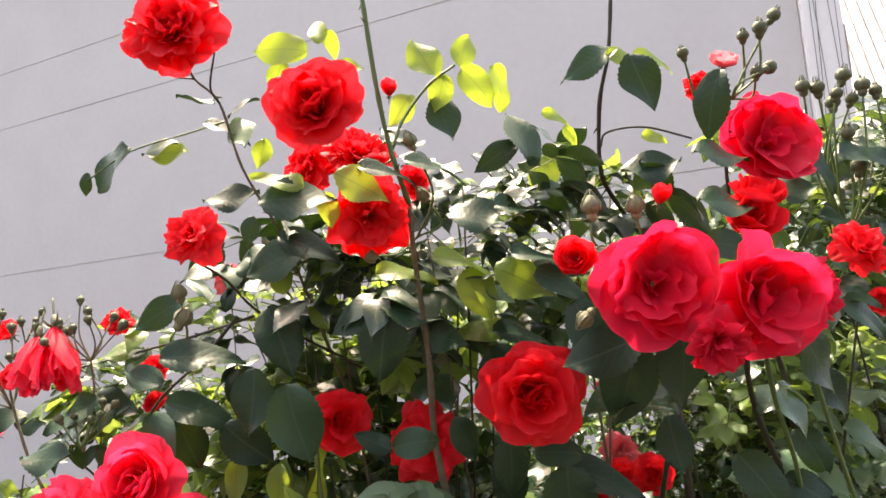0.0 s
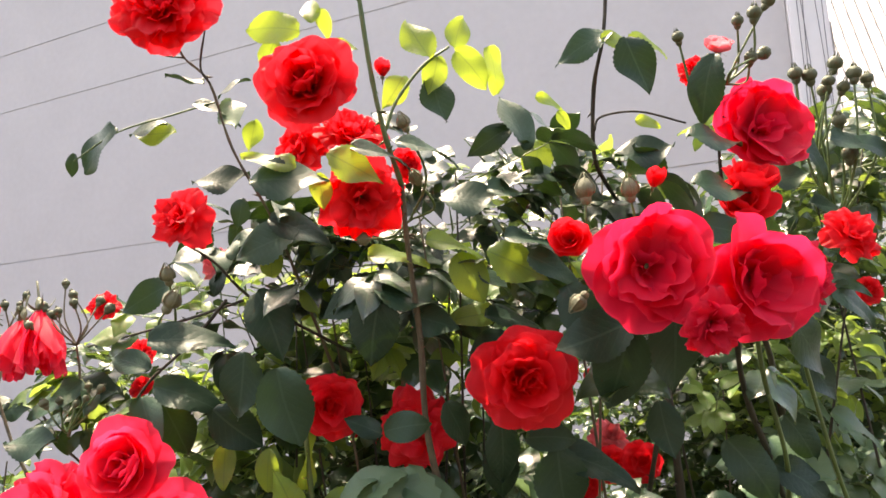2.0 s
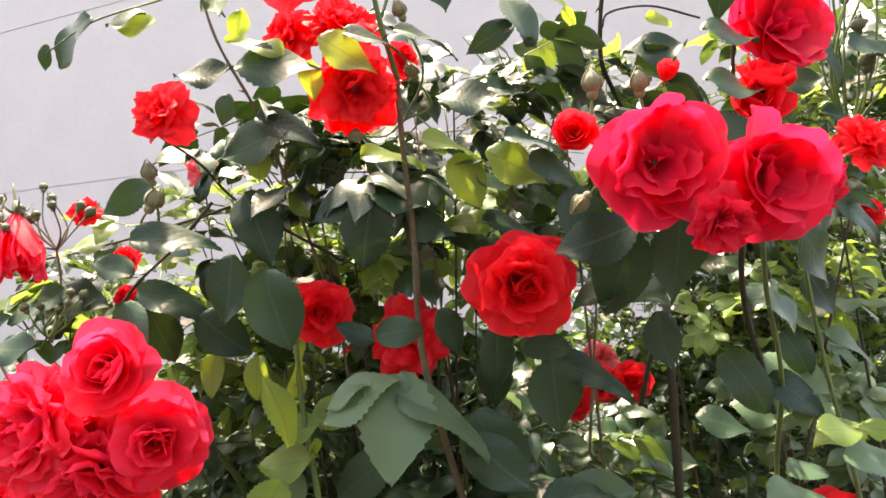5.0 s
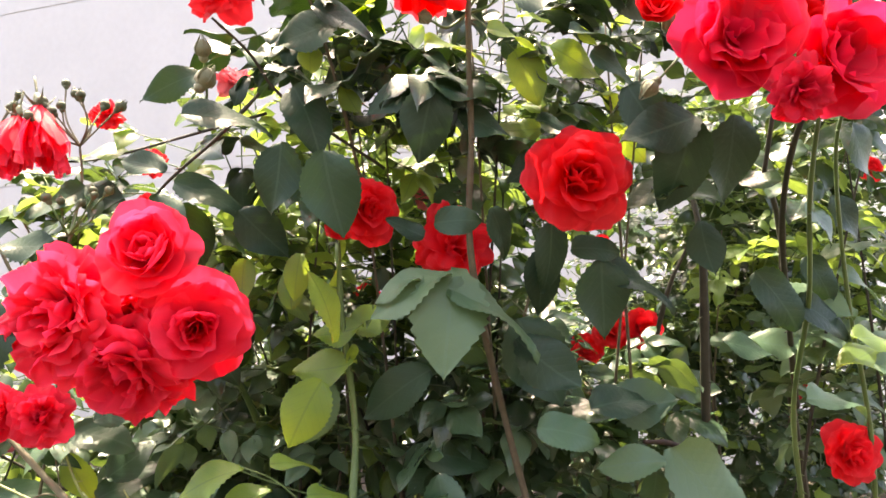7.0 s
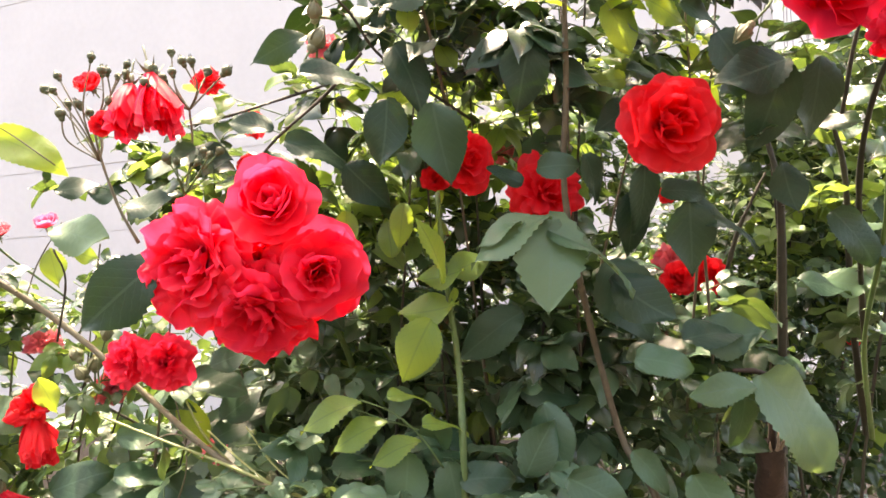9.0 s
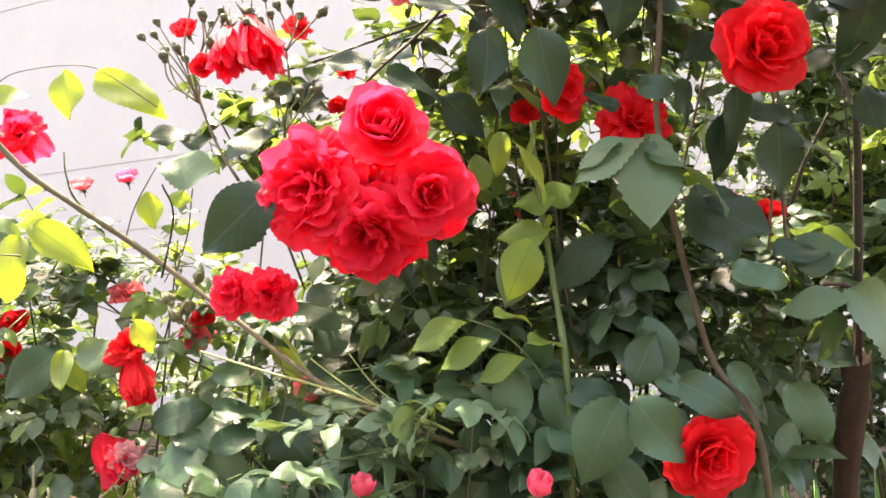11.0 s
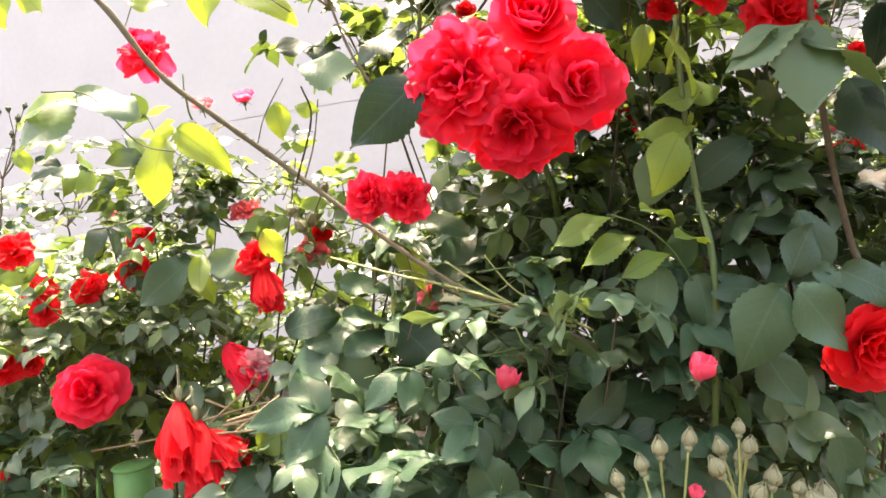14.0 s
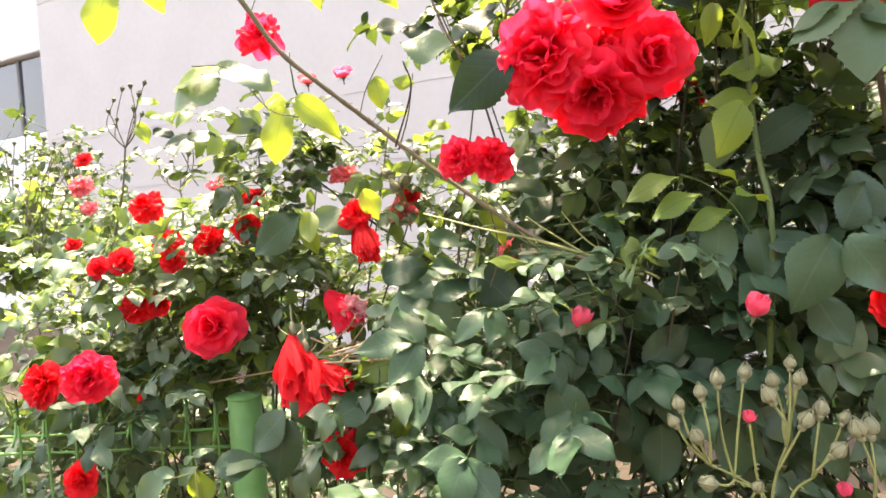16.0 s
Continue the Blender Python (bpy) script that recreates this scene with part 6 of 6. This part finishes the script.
fill(middle, (-0.253, 0.983, 1.376), (0.198, 0.090, 0.130), 130, 0.04, "m", "mass", 0.75)
fill(tall, (0.045, 0.845, 1.432), (0.203, 0.070, 0.115), 90, 0.042, "d", "mass", 0.75)
fill(back, (0.620, 1.286, 1.371), (0.331, 0.140, 0.253), 300, 0.03, "m", "mass", 0.75)
fill(east, (0.104, 0.865, 1.293), (0.179, 0.050, 0.179), 50, 0.044, "d", "mass", 0.75)
fill(middle, (-0.308, 1.035, 1.373), (0.251, 0.100, 0.138), 130, 0.036, "d", "mass", 0.75)
fill(middle, (-0.158, 0.885, 1.194), (0.276, 0.070, 0.097), 130, 0.042, "d", "mass", 0.75)
fill(west, (-0.775, 1.111, 1.226), (0.296, 0.120, 0.117), 150, 0.034, "n", "mass", 0.75)
fill(west, (-1.125, 1.180, 1.197), (0.289, 0.120, 0.114), 230, 0.034, "m", "mass", 0.75)
fill(west, (-0.806, 0.994, 1.490), (0.158, 0.100, 0.084), 50, 0.034, "m", "mass", 0.75)
fill(west, (-0.902, 1.038, 1.333), (0.292, 0.120, 0.068), 130, 0.034, "m", "mass", 0.75)
fill(far_west, (-1.539, 1.567, 1.362), (0.403, 0.250, 0.130), 190, 0.04, "m", "mass", 0.75)
fill(far_west, (-1.943, 2.059, 1.565), (0.280, 0.300, 0.205), 150, 0.04, "m", "mass", 0.75)
fill(west, (-0.472, 0.848, 1.127), (0.266, 0.080, 0.121), 150, 0.038, "d", "mass", 0.75)
fill(east, (-0.094, 0.792, 1.182), (0.224, 0.060, 0.164), 95, 0.04, "d", "mass", 0.75)
fill(back, (-0.114, 1.067, 1.449), (0.370, 0.120, 0.185), 150, 0.036, "d", "mass", 0.75)
fill(back, (-0.269, 1.154, 1.073), (0.636, 0.140, 0.371), 110, 0.04, "d", "mass", 0.75)
fill(far_west, (-1.388, 1.460, 0.788), (0.569, 0.150, 0.271), 240, 0.04, "d", "mass", 0.75)
fill(back, (-0.480, 1.201, 1.273), (0.286, 0.100, 0.187), 90, 0.036, "d", "mass", 0.75)
leaf(east, (0.347, 0.652, 1.520), (0.994, 0.095, 0.050), (0.025, -0.658, 0.753), 0.0503, "y", 3)
leaf(east, (0.396, 0.667, 1.516), (0.964, -0.197, -0.180), (0.030, -0.590, 0.807), 0.0335, "y")
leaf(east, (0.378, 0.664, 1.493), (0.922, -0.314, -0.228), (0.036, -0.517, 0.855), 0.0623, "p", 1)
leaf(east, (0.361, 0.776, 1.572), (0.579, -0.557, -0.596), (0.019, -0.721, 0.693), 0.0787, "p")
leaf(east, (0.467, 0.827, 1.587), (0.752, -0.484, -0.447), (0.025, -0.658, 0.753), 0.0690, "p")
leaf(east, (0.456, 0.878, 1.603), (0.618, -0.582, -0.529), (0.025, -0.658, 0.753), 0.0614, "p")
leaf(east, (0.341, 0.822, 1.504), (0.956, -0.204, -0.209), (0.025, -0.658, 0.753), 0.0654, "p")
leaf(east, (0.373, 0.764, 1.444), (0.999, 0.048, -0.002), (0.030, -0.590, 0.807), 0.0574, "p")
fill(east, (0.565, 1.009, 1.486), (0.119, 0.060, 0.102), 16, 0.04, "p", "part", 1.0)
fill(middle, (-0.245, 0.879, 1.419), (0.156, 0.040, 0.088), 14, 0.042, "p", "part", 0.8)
fill(tall, (0.140, 0.740, 1.871), (0.084, 0.040, 0.033), 10, 0.045, "s", "part", 1.2)
fill(middle, (-0.431, 0.752, 1.012), (0.241, 0.060, 0.058), 60, 0.042, "d", "mass", 0.75)
fill(east, (-0.165, 0.808, 0.964), (0.259, 0.050, 0.053), 60, 0.046, "d", "mass", 0.75)
fill(middle, (-0.366, 0.940, 0.864), (0.445, 0.080, 0.080), 90, 0.044, "d", "mass", 0.75)
stalked(far_west, (-1.566, 1.434, 1.385), [(-1.602, 1.441, 1.604), (-1.566, 1.424, 1.620), (-1.552, 1.446, 1.642), (-1.544, 1.465, 1.614), (-1.508, 1.448, 1.629), (-1.487, 1.448, 1.598), (-1.463, 1.450, 1.613), (-1.441, 1.450, 1.575), (-1.577, 1.420, 1.554), (-1.498, 1.446, 1.558)], 0.006, HIP, "hip", PALE_STEM, 0.0011)
stalked(far_west, (-1.467, 1.339, 1.358), [(-1.509, 1.343, 1.513), (-1.477, 1.346, 1.530), (-1.453, 1.346, 1.503), (-1.420, 1.349, 1.523), (-1.398, 1.349, 1.494)], 0.006, HIP, "hip", PALE_STEM, 0.0011)
fill(tall, (-0.153, 0.796, 1.826), (0.102, 0.050, 0.054), 22, 0.04, "d", "part", 0.9)
# pale kind again in place of sun on shaded leaves
fill(middle, (-0.350, 0.705, 1.283), (0.102, 0.040, 0.041), 8, 0.04, "p", "part", 0.9)
fill(middle, (-0.365, 0.702, 1.158), (0.136, 0.040, 0.047), 8, 0.050, "d", "part", 0.8)
fill(west, (-1.060, 0.938, 1.111), (0.189, 0.050, 0.063), 18, 0.04, "d", "part", 0.9)

fill(tall, (0.075, 0.790, 1.885), (0.110, 0.050, 0.030), 12, 0.036, "s", "part", 0.9)
fill(tall, (0.000, 0.790, 1.835), (0.130, 0.050, 0.040), 12, 0.038, "s", "part", 0.9)
leaf(east, (0.445, 0.740, 1.497), (-0.944, -0.314, -0.105), (0.100, -0.500, 0.860), 0.0637, "y", 1)
leaf(east, (0.445, 0.740, 1.497), (0.420, -0.808, -0.412), (0.100, -0.500, 0.860), 0.0247, "y", 1)
fill(west, (-0.692, 1.020, 1.503), (0.150, 0.060, 0.060), 36, 0.03, "n", "mass", 0.75)
fill(west, (-0.523, 0.980, 1.431), (0.100, 0.050, 0.050), 26, 0.03, "n", "mass", 0.75)
fill(back, (0.647, 1.000, 1.917), (0.090, 0.080, 0.090), 60, 0.032, "n", "mass", 0.75)
fill(east, (0.511, 0.850, 1.880), (0.080, 0.050, 0.060), 16, 0.034, "m", "mass", 0.75)
fill(back, (-0.034, 1.020, 1.742), (0.170, 0.080, 0.060), 42, 0.034, "y", "mass", 0.75)
# young sprig in front of the fence
leaf(west, (-0.883, 0.800, 1.051), (-0.006, 0.000, -1.000), (0.100, -0.970, 0.200), 0.0591, "y", 1)
leaf(west, (-0.855, 0.800, 1.052), (0.976, 0.000, 0.218), (0.100, -0.700, 0.700), 0.0607, "p", 5)
leaf(west, (-0.920, 0.800, 1.038), (-0.972, 0.000, -0.236), (0.100, -0.700, 0.700), 0.0885, "p", 5)
leaf(west, (-0.889, 0.800, 1.072), (0.915, 0.000, 0.404), (0.100, -0.700, 0.700), 0.0277, "p", 5)
leaf(west, (-0.920, 0.800, 1.042), (-0.878, 0.000, 0.479), (0.100, -0.700, 0.700), 0.0342, "p", 5)
leaf(west, (-0.886, 0.800, 1.050), (-0.970, 0.000, -0.242), (0.100, -0.700, 0.700), 0.0414, "p", 5)
leaf(west, (-0.890, 0.800, 1.069), (-0.961, 0.000, -0.276), (0.100, -0.700, 0.700), 0.0209, "p", 5)
cane(west, [(-0.889, 0.800, 1.077), (-0.885, 0.800, 1.049), (-0.886, 0.800, 1.004), (-0.900, 0.900, 0.500), (-0.880, 1.000, 0.000)], 0.0008, 0.0030, YOUNG_STEM, 0)
cane(west, [(-0.852, 0.800, 1.052), (-0.883, 0.800, 1.049), (-0.926, 0.800, 1.039)], 0.0006, 0.0008, YOUNG_STEM, 0)
fill(far_west, (-1.561, 1.500, 1.397), (0.240, 0.120, 0.120), 110, 0.038, "n", "mass", 0.75)
fill(middle, (-0.163, 0.970, 1.678), (0.150, 0.050, 0.050), 26, 0.034, "y", "mass", 0.75)
fill(middle, (-0.253, 1.000, 1.613), (0.120, 0.050, 0.050), 18, 0.034, "y", "mass", 0.75)
fill(west, (-0.870, 1.070, 1.335), (0.120, 0.040, 0.050), 26, 0.030, "y", "mass", 0.75)
fill(west, (-1.020, 1.070, 1.345), (0.100, 0.040, 0.050), 20, 0.030, "y", "mass", 0.75)
fill(tall, (-0.036, 0.720, 1.821), (0.100, 0.050, 0.050), 5, 0.042, "s", "part", 0.98)
fill(tall, (-0.126, 0.740, 1.798), (0.090, 0.050, 0.040), 4, 0.042, "y", "part", 0.98)
fill(tall, (0.061, 0.740, 1.874), (0.080, 0.050, 0.050), 4, 0.040, "s", "part", 0.98)

# sawn-off old cane with a ragged top and a weathered side branch
cane(east, [(0.192, 0.702, 1.338), (0.198, 0.712, 1.305), (0.240, 0.800, 1.180), (0.310, 0.950, 0.800)], 0.0150, 0.0170, OLD_BARK, 5, label="sawn-off old brown cane with a ragged top")
for k in range(11):
    g = k * 2.4
    rim = Vector((0.192 + 0.012 * math.cos(g), 0.702 + 0.012 * math.sin(g), 1.334))
    cane(east, [rim, rim + Vector((0.004 * math.cos(g), 0.004 * math.sin(g), 0.008 + 0.004 * (k % 3)))], 0.0026, 0.0008, BARK_CHIP, name="bark_splinter")
cane(east, [(0.137, 0.665, 1.428), (0.165, 0.668, 1.424), (0.185, 0.680, 1.405), (0.193, 0.700, 1.330)], 0.0020, 0.0045, OLD_BARK, 2)

# ---- old wood: canes from the root into every part of the crown, with side twigs ----
wood_rng = random.Random(9)
for plant, hubs in HUBS.items():
    root = plant.matrix_basis.translation
    for center, radii in hubs:
        for k in range(1 if plant in (back, tall, east) else 2):
            end = center + Vector([radii[i] * wood_rng.uniform(-0.7, 0.7) for i in range(3)])
            start = root + Vector((wood_rng.uniform(-0.08, 0.08), wood_rng.uniform(-0.05, 0.05), 0))
            mid = start.lerp(end, 0.55) + Vector((wood_rng.uniform(-0.12, 0.12), wood_rng.uniform(0.02, 0.12), 0.05))
            cane(plant, [start, mid, end], 0.0042, 0.0010, STEM_DARK if wood_rng.random() < 0.6 else STEM_BROWN, 6)
        for k in range(3):
            a = center + Vector([radii[i] * wood_rng.uniform(-0.55, 0.55) for i in range(3)])
            d = Vector((wood_rng.gauss(0, 0.8), wood_rng.gauss(0, 0.5), wood_rng.gauss(0.5, 0.6))).normalized()
            TWIGS[plant].append((a, a + d * wood_rng.uniform(0.03, 0.06)))

# ---- leaf stalks and twigs, then the masses of small leaves ----
for plant, stalks in TWIGS.items():
    stalk_mass(plant, stalks, 0.0011, STEM_GREEN)
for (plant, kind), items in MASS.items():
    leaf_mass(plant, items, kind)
